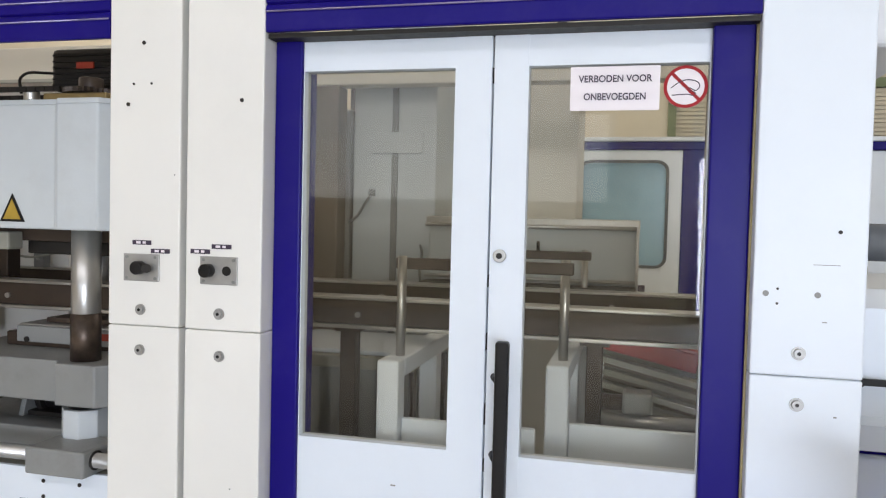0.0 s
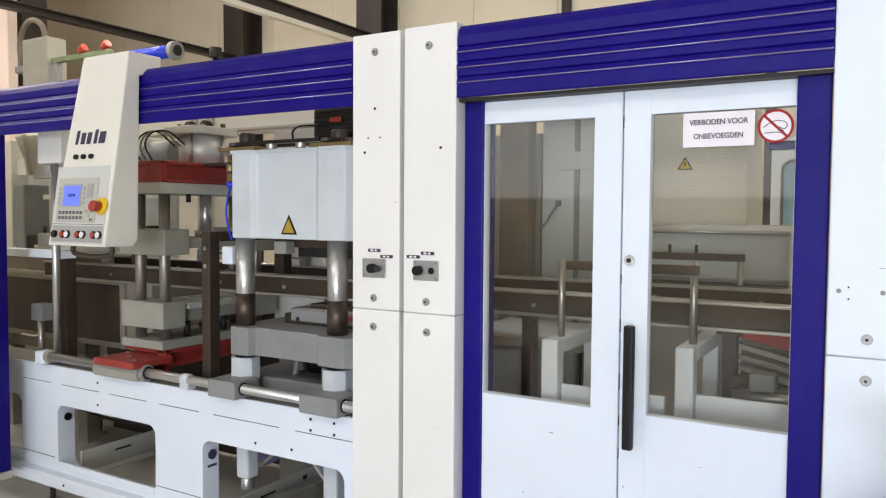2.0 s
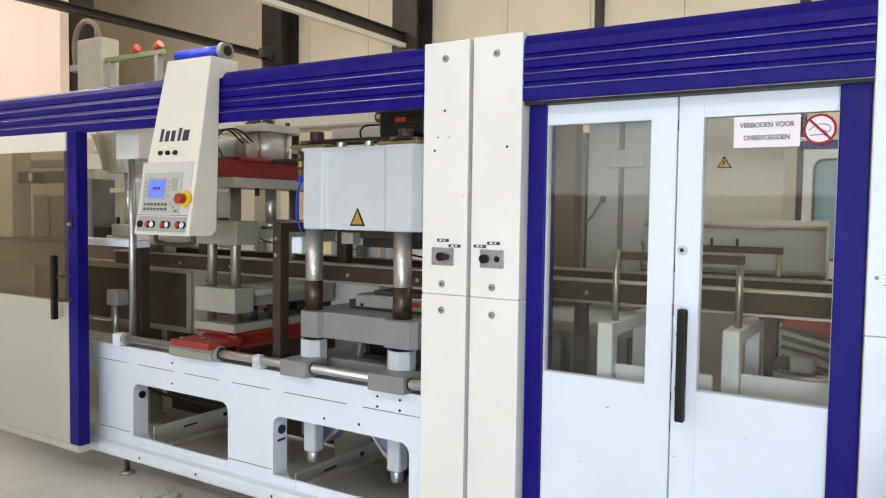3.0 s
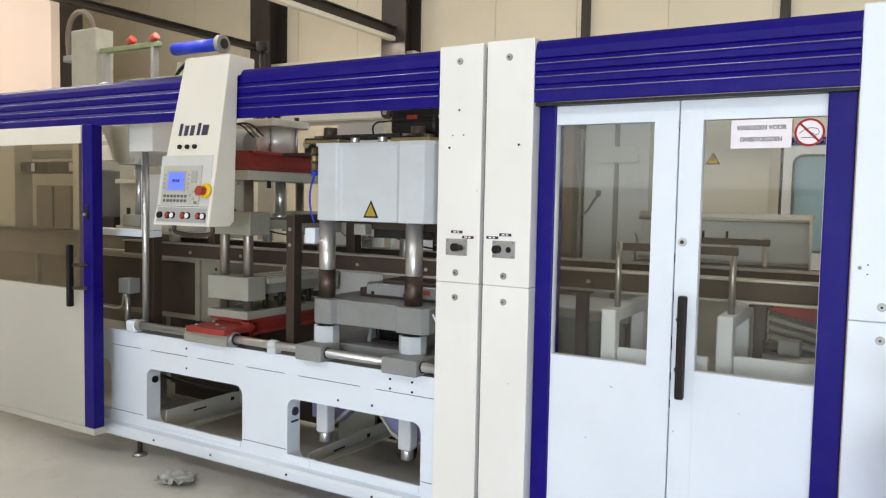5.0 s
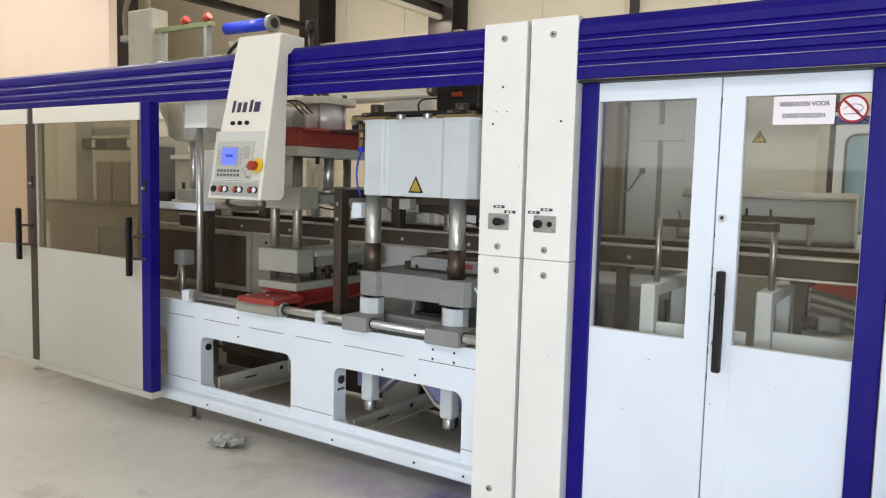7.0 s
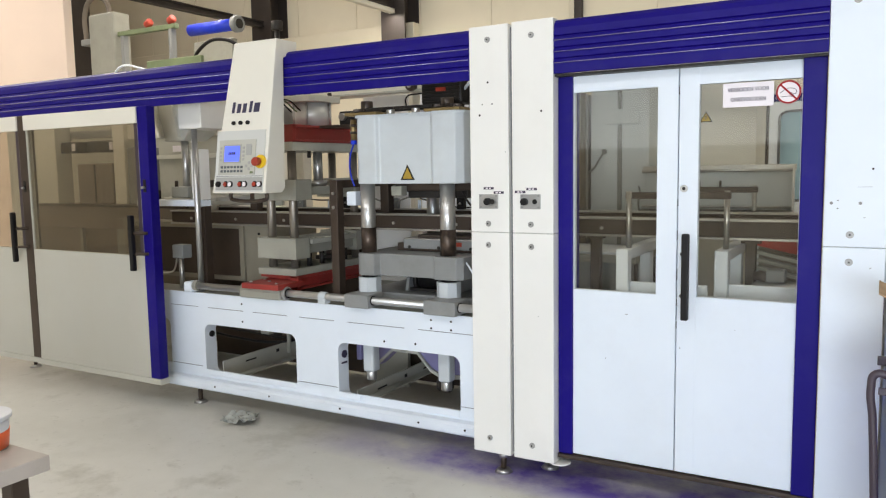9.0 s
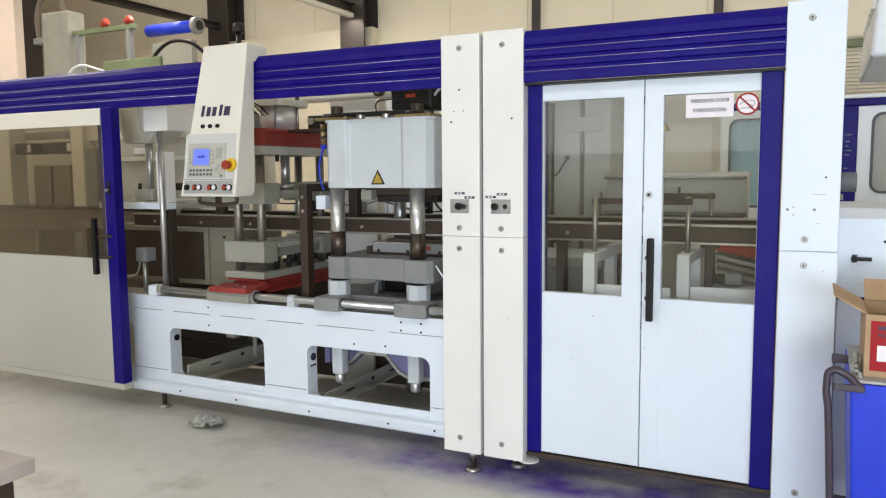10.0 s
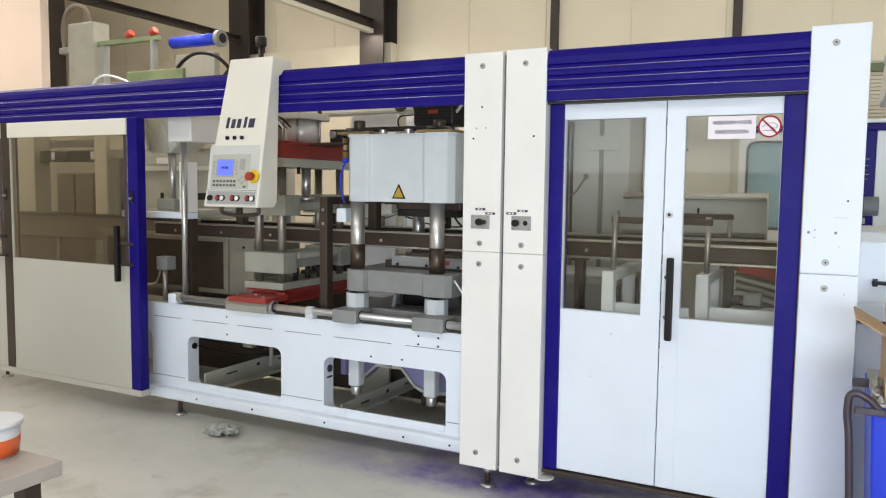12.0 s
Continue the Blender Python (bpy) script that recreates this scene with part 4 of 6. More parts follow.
add_box(m1, RX0, RX1 + 0.01, 2.86, RY1 + 0.02, 0.962, 1.090, bevel=0.005)
add_box(m1, RX0 + 0.02, RX1 - 0.02, 2.38, 2.87, 0.985, 1.045, bevel=0.004)
part("lower_yoke", m1, LGREY, rp)
for k in range(5):
    part("tool_rib", box(RX0 + 0.06, RX1 - 0.002, 2.44 + 0.085 * k, 2.46 + 0.085 * k, 1.0755, 1.081), LGREY, rp)
part("ejector_yoke", box(RX1 - 0.10, RX1 - 0.04, 2.56, 2.68, 0.93, 0.955, bevel=0.004), DARK, rp)
part("ejector_stem", cyl((RX1 - 0.07, 2.62, 0.906), (RX1 - 0.07, 2.62, 0.984), 0.012, 14), STEEL, rp)
part("tool_bed", box(RX0 + 0.03, RX1 + 0.015, 2.40, 2.85, 1.046, 1.075, bevel=0.003), PALEGREY, rp)
for i in range(4):
    part("spring", cyl((RX1 - 0.045, 2.44 + 0.12 * i, 0.906), (RX1 - 0.045, 2.44 + 0.12 * i, 0.985), 0.016, 14), DARK, rp)
m2 = bmesh.new()
add_box(m2, -3.02, RX1 + 0.025, RY0, 2.40, 1.316, 1.440, bevel=0.005)
add_box(m2, -3.02, RX1 + 0.025, 2.85, RY1 + 0.02, 1.316, 1.440, bevel=0.005)
add_box(m2, -3.0, RX1, 2.395, 2.855, 1.345, 1.395, bevel=0.004)
part("upper_yoke", m2, LGREY, rp)
part("plunger", cyl((-2.80, 2.60, 1.395), (-2.80, 2.60, 1.62), 0.030, 24), CHROME, rp)
part("plunger_foot", cyl((-2.80, 2.60, 1.395), (-2.80, 2.60, 1.43), 0.055, 28), STEEL, rp)
part("head_plate", box(-3.03, RX1 + 0.03, RY0 - 0.02, RY1 + 0.05, 1.610, 1.662, bevel=0.004), PALEGREY, rp)
part("sprung_pin", cyl((-2.72, 2.42, 1.57), (-2.72, 2.42, 1.61), 0.012, 12), DARK, rp)
hb = bmesh.new()
add_box(hb, -3.03, RX1 + 0.035, RY0 - 0.02, RY1 + 0.05, 1.748, 1.764, bevel=0.003)
add_box(hb, -3.03, RX1 + 0.035, RY0 - 0.02, RY1 + 0.05, 1.663, 1.678, bevel=0.003)
add_box(hb, -2.99, RX1 + 0.012, RY0 + 0.005, RY1 + 0.03, 1.676, 1.750)
add_box(hb, RX1 - 0.04, RX1 + 0.035, RY0 - 0.02, RY0 + 0.01, 1.665, 1.763, bevel=0.003)
part("head_beam", hb, RED, rp)
ac = part("air_cylinder", cyl((-2.85, 2.62, 1.765), (-2.85, 2.62, 1.915), 0.108, 36), ALU, rp, "light grey pneumatic cylinder")
part("cylinder_cap", prism([(-2.985, 2.50), (-2.955, 2.47), (-2.745, 2.47), (-2.715, 2.50), (-2.715, 2.74), (-2.745, 2.77), (-2.955, 2.77), (-2.985, 2.74)], "z", 1.916, 1.957, bevel=0.006), WARMCAST, ac)
for a in range(4):
    q = (-2.85 + 0.118 * math.cos(a * math.pi / 2 + 0.4), 2.62 + 0.118 * math.sin(a * math.pi / 2 + 0.4))
    part("tie_rod", cyl((*q, 1.765), (*q, 1.916), 0.008, 12), CHROME, ac)
    part("cap_nut", cyl((*q, 1.957), (*q, 1.978), 0.014, 6), IRON, ac)
vb = part("valve_block", box(-2.56, -2.46, 2.52, 2.62, 1.765, 1.845, bevel=0.008), DARK, rp, "black valve block with hoses")
part("valve_port", cyl((-2.52, 2.515, 1.81), (-2.52, 2.49, 1.81), 0.022, 18), STEEL, vb)
part("valve_knob", cyl((-2.44, 2.57, 1.82), (-2.39, 2.57, 1.82), 0.035, 20, bevel=0.006), COOLWHITE, vb)
part("valve_shelf", box(-2.69, -2.36, 2.48, 2.68, 1.748, 1.764, bevel=0.002), IRON, rp)
for k in range(3):
    x0 = -3.03 + 0.04 * k
    part("hose", tube([(x0, 2.40, 1.765), (x0 - 0.03, 2.38, 1.85 + 0.015 * k), (x0 + 0.05, 2.42, 1.93), (x0 + 0.10, 2.52, 1.86)], 0.0045), (BLACK, GREENM, DARK)[k % 3], rp)

# wiring between the presses
wb = thing("wiring_loom", (-2.5, 2.95, 1.25), "thin grey and black wires along the rear transport rail", "cables")
for k, (x0, x1, z0, sag) in enumerate(((-3.4, -2.7, 1.34, 0.05), (-2.75, -2.25, 1.36, 0.08), (-2.3, -1.5, 1.30, 0.05), (-2.5, -1.9, 1.42, 0.10), (-1.95, -1.45, 1.36, 0.06))):
    part("wire", tube([(x0, 3.02, z0), ((2 * x0 + x1) / 3, 2.99, z0 - sag), ((x0 + 2 * x1) / 3, 3.0, z0 - sag * 0.8), (x1, 3.03, z0 + 0.02)], 0.005), (BLACK, LGREY, DARK)[k % 3], wb)
for k, x in enumerate((-3.32, -2.92, -2.52, -2.02, -1.72)):
    cl = part("clip_block", box(x, x + 0.05, 3.0, 3.04, 1.233, 1.30 + 0.02 * (k % 2), bevel=0.004), (GREYPAINT, DARK)[k % 2], wb)
    part("clip_screw", cyl((x + 0.025, 3.0, 1.27), (x + 0.025, 2.994, 1.27), 0.007, 10), STEEL, cl)
for x in (-3.04, -2.30):
    part("valve_lamp", cyl((x, 3.01, 1.233), (x, 3.01, 1.29), 0.012, 12), COOLWHITE, wb)

# brown machine uprights in the bay
for x0, x1, ztop in ((-2.430, -2.378, 1.435), (-3.492, -3.442, 1.442)):
    up = thing("bracket_post", (x0, 2.27, 0.733), "brown-grey steel bracket post standing on the machine bed", "machine frame", "bracket posts")
    part("post", box(x0, x1, 2.24, 2.30, 0.734, ztop, bevel=0.003), IRON, up)
    part("arm", box(x0, x1, 2.30, 2.92, ztop - 0.045, ztop, bevel=0.003), IRON, up)
    part("hanger", box(x1 + 0.05, x1 + 0.11, 2.60, 2.66, 1.23, ztop - 0.02, bevel=0.003), IRON, up)
    part("hanger_arm", box(x1 - 0.01, x1 + 0.11, 2.60, 2.66, ztop - 0.02, ztop - 0.002, bevel=0.002), IRON, up)
    for z in (1.28, 1.36):
        part("bolt", cyl(((x0 + x1) / 2, 2.24, z), ((x0 + x1) / 2, 2.233, z), 0.010, 6), STEEL, up)

# ---- lifting station beside the sliding door ----
ls = thing("lifting_station", (-3.7, 2.5, 0.733), "white cast lifting bracket with chrome rods", "machine unit")
hp = bmesh.new()
top = [(-4.08, 2.35), (-3.60, 2.35), (-3.60, 2.68), (-4.08, 2.68)]
low = [(-3.92, 2.36), (-3.735, 2.36), (-3.735, 2.56), (-3.92, 2.56)]
va = [hp.verts.new((x, y, 1.95)) for x, y in top]
vm = [hp.verts.new((x, y, 1.76)) for x, y in [(-3.955, 2.352), (-3.675, 2.352), (-3.675, 2.60), (-3.955, 2.60)]]
vl = [hp.verts.new((x, y, 1.705)) for x, y in low]
hp.faces.new(va)
hp.faces.new(list(reversed(vl)))
for r0, r1 in ((va, vm), (vm, vl)):
    for i in range(4):
        hp.faces.new((r0[i], r1[i], r1[(i + 1) % 4], r0[(i + 1) % 4]))
bmesh.ops.recalc_face_normals(hp, faces=list(hp.faces))
bmesh.ops.bevel(hp, geom=list(hp.edges), offset=0.008, segments=2, profile=0.5, affect="EDGES")
part("cast_funnel", hp, WARMCAST, ls)
for x in (-3.98, -3.82):
    part("rib", prism([(x, 1.95), (x + 0.02, 1.95), (x + 0.075, 1.725), (x + 0.055, 1.725)], "y", 2.330, 2.353), WARMCAST, ls)
part("bracket_upright", box(-3.516, -3.440, 2.215, 2.30, 1.318, 1.64, bevel=0.004), WHITE, ls)
part("bracket_head", box(-3.56, -3.36, 2.17, 2.42, 1.765, 1.97, bevel=0.006), WHITE, ls)
part("bracket_base", box(-4.05, -3.440, 2.215, 2.30, 1.276, 1.317, bevel=0.004), COOLWHITE, ls)
part("shelf", box(-4.05, -3.55, 2.44, 2.78, 1.30, 1.325, bevel=0.003), WARMCAST, ls)
part("chrome_rod", cyl((-3.449, 2.192, 0.734), (-3.449, 2.192, 1.765), 0.0185, 20), CHROME, ls)
part("piston_rod", cyl((-3.768, 2.40, 1.38), (-3.768, 2.40, 1.71), 0.025, 20), CHROME, ls)
part("piston_block", box(-3.86, -3.70, 2.345, 2.46, 1.326, 1.40, bevel=0.006), LGREY, ls)
part("rear_crossbeam", box(-5.0, -3.30, 2.86, 2.90, 1.765, 1.875, bevel=0.004), CREAM, ls)
part("thin_bar", box(-4.6, -3.40, 2.84, 2.87, 1.60, 1.632, bevel=0.003), WARMCAST, ls)
part("signal_plate", box(-4.42, -4.28, 2.862, 2.879, 1.655, 1.70), SIGNWHITE, ls)
for bx in (-3.70, -3.62, -3.54):
    part("crossbeam_bolt", cyl((bx, 2.86, 1.81), (bx, 2.852, 1.81), 0.012, 12), DARK, ls)
part("stub", cyl((-3.845, 2.38, 1.40), (-3.845, 2.38, 1.44), 0.012, 14), IRON, ls)
part("lower_rod", cyl((-3.70, 2.26, 0.734), (-3.70, 2.26, 0.93), 0.016, 16), STEEL, ls)
part("sensor_head", box(-3.76, -3.66, 2.24, 2.32, 0.93, 1.02, bevel=0.006), GREYPAINT, ls)
part("sensor_cable", tube([(-3.76, 2.28, 0.96), (-3.85, 2.34, 0.86), (-4.0, 2.42, 0.80), (-4.2, 2.45, 0.79)], 0.006), WARMCAST, ls)
part("backing_sheet", box(-4.6, -3.35, 2.88, 2.90, 1.25, 1.7645, bevel=0.004), PALEGREY, ls)
part("rear_motor", cyl((-3.34, 2.70, 1.84), (-3.12, 2.70, 1.84), 0.075, 28, bevel=0.01), GREYPAINT, ls)
part("motor_bearing", box(-3.42, -3.34, 2.60, 2.80, 1.75, 1.94, bevel=0.01), CREAM, ls)
part("rear_ledge", box(-3.46, -3.0, 2.70, 2.85, 1.70, 1.745, bevel=0.004), CREAM, ls)

tank = thing("waste_bin", (-3.9, 2.9, 0.733), "grey sheet-metal tray box on the machine bed", "machine unit")
for wb in ((-4.75, -3.27, 2.64, 2.66, 0.735, 1.135), (-4.75, -3.27, 3.12, 3.14, 0.735, 1.135), (-3.29, -3.27, 2.6605, 3.1195, 0.735, 1.135), (-4.75, -4.73, 2.6605, 3.1195, 0.735, 1.135), (-4.73, -3.29, 2.6605, 3.1195, 0.735, 0.755)):
    part("box_wall", box(*wb), TANKSTEEL, tank)
for a in ((-4.77, -3.25, 2.60, 2.64), (-4.77, -3.25, 3.14, 3.18), (-3.25, -3.21, 2.60, 3.18)):
    part("rim", box(*a, 1.135, 1.152, bevel=0.003), TANKSTEEL, tank)
# dark sheet just before the box wall, put there as its shade
part("shadow_panel", box(-4.7, -3.53, 2.626, 2.639, 0.77, 1.10, bevel=0.003), IRON, tank, "dark brown sheet standing for the shade on the box front")
part("edge_strip", box(-3.53, -3.49, 2.622, 2.639, 0.737, 1.134, bevel=0.003), TANKSTEEL, tank)
part("inner_pan", box(-4.7, -3.31, 2.70, 3.08, 1.10, 1.115), DARK, tank)
for x in (-3.62, -3.36):
    part("rivet", cyl((x, 2.64, 1.07), (x, 2.634, 1.07), 0.009, 12), DARK, tank)

# lit rear panel, sheet stack and the neighbouring line seen through the bay
rpn = thing("sheet_screen", (-2.6, 3.09, 0), "warm white sheet panel at the rear of the press bay", "machine cover")
part("panel", box(-2.78, -2.42, 3.085, 3.10, 0.733, 1.984, bevel=0.003), WHITE, rpn)
part("panel_foot", box(-2.74, -2.46, 3.08, 3.11, 0.0, 0.732), LGREY, rpn)
ss = thing("sheet_stack", (-2.7, 3.8, 0), "stack of white plastic sheets on a grey stand behind the press", "sheet stack")
part("stand", box(-3.15, -2.30, 3.56, 4.05, 0.0, 0.86, bevel=0.01), GREYPAINT, ss)
for k in range(8):
    part("sheet", box(-3.12 + 0.012 * (k % 3), -2.33 + 0.01 * (k % 2), 3.58 - 0.008 * (k % 3), 4.03, 0.861 + k * 0.027, 0.884 + k * 0.027, bevel=0.003), SIGNWHITE, ss)
nl = thing("blue_white_unit", (-3.2, 4.5, 0), "white machine unit with blue top band and wrapped bundles", "machine unit")
part("body", box(-3.42, -2.55, 4.22, 4.8, 0.0, 1.86, bevel=0.01), COOLWHITE, nl)
part("top_band", box(-3.43, -2.54, 4.205, 4.81, 1.861, 1.925, bevel=0.006), BLUE, nl)
for k, (bx, bz, sz) in enumerate(((-3.28, 2.01, 0.085), (-3.10, 2.03, 0.10), (-2.90, 2.00, 0.08), (-2.70, 2.02, 0.09))):
    b_ = bmesh.new()
    bmesh.ops.create_icosphere(b_, subdivisions=3, radius=sz)
    for v in b_.verts:
        v.co *= 1 + 0.45 * noise.noise(v.co * 14 + Vector((k * 3.1, 0, 0)))
        v.co.z = max(v.co.z, 1.926 - bz)
    bmesh.ops.translate(b_, vec=(bx, 4.4, bz), verts=list(b_.verts))
    part("wrapped_bundle", b_, TUBWHITE, nl)

# heater station behind the smoked sliding door
hs = thing("heater_station", (-4.6, 2.7, 0), "brown and cream heater station behind the smoked door", "machine unit")
part("bench", box(-6.3, -4.2, 2.80, 3.2, 1.05, 1.245, bevel=0.006), HEATBROWN, hs)
part("bench_edge", box(-6.3, -4.2, 2.77, 2.80, 1.225, 1.25, bevel=0.004), IRON, hs)
part("heater_box", box(-5.53, -5.09, 2.82, 3.18, 1.2505, 1.58, bevel=0.01), HEATBROWN, hs)
part("box_seam", box(-5.31, -5.298, 2.812, 2.8195, 1.26, 1.57), DARK, hs)
part("upright", box(-5.065, -4.925, 2.82, 2.94, 1.2505, 2.0, bevel=0.006), CREAM, hs)
part("upright", box(-6.05, -5.78, 2.80, 2.95, 1.2505, 2.0, bevel=0.006), WARMCAST, hs)
for lx0, lx1 in ((-5.77, -5.555), (-5.42, -5.075)):
    lh = part("lamp_housing", box(lx0, lx1, 2.84, 3.0, 1.675, 1.765, bevel=0.01), DARK, hs)
    part("lamp_glass", box(lx1 - 0.05, lx1 - 0.012, 2.832, 2.8395, 1.69, 1.752), SIGNWHITE, lh)
part("rear_cover", box(-7.2, -4.15, 3.24, 3.26, 0.0, 1.95, bevel=0.004), DIMCREAM, hs)
part("fan_box", box(-4.90, -4.78, 2.82, 3.1, 1.2505, 1.70, bevel=0.01), GREYPAINT, hs)
part("control_block", box(-4.78, -4.60, 2.83, 3.0, 1.2505, 1.36, bevel=0.008), DARK, hs)
part("cross_bar", box(-6.05, -4.3, 2.96, 3.02, 1.80, 1.86, bevel=0.004), GREYPAINT, hs)
part("lower_strut", box(-5.52, -5.49, 2.80, 2.83, 0.60, 1.049), LGREY, hs)
part("lower_strut", box(-5.05, -4.96, 2.80, 2.84, 0.60, 1.049), LGREY, hs)
part("lower_panel", box(-6.3, -4.2, 2.86, 2.88, 0.60, 1.049), HEATBROWN, hs)
for x in (-5.9, -5.2, -4.35):
    part("leg", box(x, x + 0.10, 2.9, 3.0, 0.0, 1.049, bevel=0.004), LGREY, hs)

# ---- stacking unit behind the double door ----
for x, y, ry in ((-0.735, 2.165, 0), (-0.318, 2.25, 0)):
    fr_ = thing("stacker_frame", (x + 0.03, y, 0.60), "white painted steel stacker frame with steel lift rod", "machine frame", "stacker frames")
    part("front_leg", box(x, x + 0.058, y, y + 0.06, 0.60, 1.110, bevel=0.006), COOLWHITE, fr_)
    part("top_arm", box(x, x + 0.058, y + 0.0605, y + 0.95, 1.060, 1.110, bevel=0.006), COOLWHITE, fr_)
    part("rear_leg", box(x, x + 0.058, y + 0.951, y + 1.01, 0.60, 1.110, bevel=0.006), COOLWHITE, fr_)
    part("side_plate", box(x + 0.059, x + 0.40, y + 0.03, y + 0.05, 0.86, 0.96, bevel=0.004), COOLWHITE, fr_)
    part("floor_leg", box(x + 0.002, x + 0.056, y + 0.4, y + 0.46, 0.0, 1.059, bevel=0.004), COOLWHITE, fr_)
    part("foot_beam", box(x, x + 0.058, y, y + 1.0, 0.54, 0.5995, bevel=0.004), COOLWHITE, fr_)
    for k in (0.09, 0.93):
        part("lift_rod", cyl((x + 0.035, y + k, 1.11), (x + 0.035, y + k, 1.372), 0.0125, 18), STEEL, fr_)
lb = thing("lift_bridge", (-0.5, 2.26, 1.33), "brown-grey cross bar on the stacker lift rods", "machine frame", "lift bridges")
part("bar", box(-0.722, -0.258, 2.268, 2.300, 1.336, 1.366, bevel=0.003), IRON, lb)
lb2 = thing("lift_bridge", (-0.5, 3.16, 1.33), "brown-grey cross bar on the stacker lift rods", "machine frame", "lift bridges")
part("bar", box(-0.722, -0.258, 3.110, 3.142, 1.336, 1.366, bevel=0.003), IRON, lb2)
for k in (-0.56, -0.45):
    part("sensor_pin", cyl((k, 3.126, 1.366), (k, 3.126, 1.40), 0.006, 12), DARK, lb2)

sk = thing("conveyor_post", (-0.96, 2.6, 0), "dark brown steel post under the transport rail", "machine frame", "rail posts")
part("post", box(-0.995, -0.945, 2.575, 2.625, 0.0, 1.13, bevel=0.003), IRON, sk)
part("head", box(-1.01, -0.93, 2.565, 2.635, 1.115, 1.1355), IRON, sk)
sk2 = thing("conveyor_post", (-0.21, 2.6, 0), "dark brown steel post under the transport rail", "machine frame", "rail posts")
part("post", box(-0.236, -0.190, 2.575, 2.625, 0.0, 1.13, bevel=0.003), IRON, sk2)
part("head", box(-0.255, -0.17, 2.565, 2.635, 1.115, 1.1355), IRON, sk2)

pt = thing("product_table", (-1.1, 2.8, 0.0), "low grey steel table behind the door pane", "table")
part("table_top", box(-1.33, -0.78, 2.66, 3.2, 0.98, 1.02, bevel=0.004), LGREY, pt)
part("sheet", box(-1.30, -0.82, 2.70, 3.1, 1.0205, 1.034, bevel=0.002), COOLWHITE, pt)
part("apron", box(-1.31, -0.80, 2.68, 2.70, 0.70, 0.979), GREYPAINT, pt)
for x in (-1.32, -0.83):
    for y in (2.70, 3.14):
        part("leg", box(x, x + 0.04, y, y + 0.04, 0, 0.979), IRON, pt)

# tray stack beside a red crate
ts = thing("tray_stack", (-0.08, 2.75, 0.83), "stack of tilted grey plastic trays", "tray stack")
for i in range(7):
    b_ = bmesh.new()
    add_box(b_, -0.15, 0.15, -0.13, 0.13, -0.005, 0.005, bevel=0.003)
    add_box(b_, -0.15, 0.15, -0.134, -0.122, -0.008, 0.010, bevel=0.003)
    bmesh.ops.transform(b_, matrix=pose(-0.045 + 0.004 * (i % 3), 2.75, 0.822 + i * 0.038, 4, 12, -4 + 2 * (i % 2)), verts=list(b_.verts))
    part("tray", b_, (PALEGREY, LGREY)[i % 2], ts)
    # brown block in each gap, standing for the shade between two trays
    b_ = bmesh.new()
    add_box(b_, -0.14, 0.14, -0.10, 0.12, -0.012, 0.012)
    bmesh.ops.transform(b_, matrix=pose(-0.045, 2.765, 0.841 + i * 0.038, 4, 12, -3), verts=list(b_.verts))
    part("tray_gap_shade", b_, HEATBROWN, ts)
cr = thing("red_crate", (-0.08, 2.75, 1.05), "red plastic crate lying on the tray stack", "crate")
b_ = bmesh.new()
add_box(b_, -0.16, 0.13, -0.13, 0.13, -0.028, 0.028, bevel=0.006)
bmesh.ops.transform(b_, matrix=pose(-0.045, 2.75, 1.108, 4, 12, -2), verts=list(b_.verts))
part("crate_body", b_, CRATERED, cr)
b_ = bmesh.new()
add_box(b_, -0.165, 0.135, -0.135, 0.135, 0.0285, 0.038, bevel=0.003)
bmesh.ops.transform(b_, matrix=pose(-0.045, 2.75, 1.108, 4, 12, -2), verts=list(b_.verts))
part("crate_rim", b_, CRATERED, cr)
cv = thing("delivery_conveyor", (-0.1, 2.7, 0.0), "steel delivery conveyor with a chrome roller", "conveyor")
part("chrome_roller", cyl((-0.187, 2.50, 0.925), (0.095, 2.50, 0.925), 0.020, 24), CHROME, cv)
part("belt", box(-0.186, 0.095, 2.52, 3.30, 0.80, 0.826, bevel=0.006), DARK, cv)
part("side_rail", box(-0.186, 0.095, 2.47, 2.49, 0.80, 0.885, bevel=0.004), IRON, cv)
part("gear_housing", box(-0.13, -0.05, 2.46, 2.54, 0.951, 1.01, bevel=0.008), GREYPAINT, cv)
part("stub_shaft", cyl((-0.186, 2.50, 0.975), (-0.13, 2.50, 0.975), 0.022, 20), IRON, cv)
for x in (-0.18, 0.05):
    for y in (2.52, 3.2):
        part("leg", box(x, x + 0.04, y, y + 0.04, 0, 0.799), IRON, cv)

# grey covered box on the rear rail
gb = thing("film_box", (-0.4, 3.3, 1.2), "pale grey cover box with a bright metal edge", "machine cover")
part("cover", box(-0.90, -0.10, 3.27, 3.332, 1.235, 1.452, bevel=0.006), CASTWHITE, gb)
part("edge_profile", box(-0.91, -0.09, 3.255, 3.332, 1.4525, 1.485, bevel=0.004), STEEL, gb)
part("chrome_rim", cyl((-0.91, 3.25, 1.452), (-0.09, 3.25, 1.452), 0.008, 14), CHROME, gb)
part("lower_rod", cyl((-0.91, 3.25, 1.252), (-0.10, 3.25, 1.252), 0.007, 14), CHROME, gb)
part("end_strut", box(-0.103, -0.092, 3.24, 3.27, 1.223, 1.47), STEEL, gb)
part("bearer", box(-0.90, -0.10, 3.125, 3.335, 1.2325, 1.2345), IRON, gb)

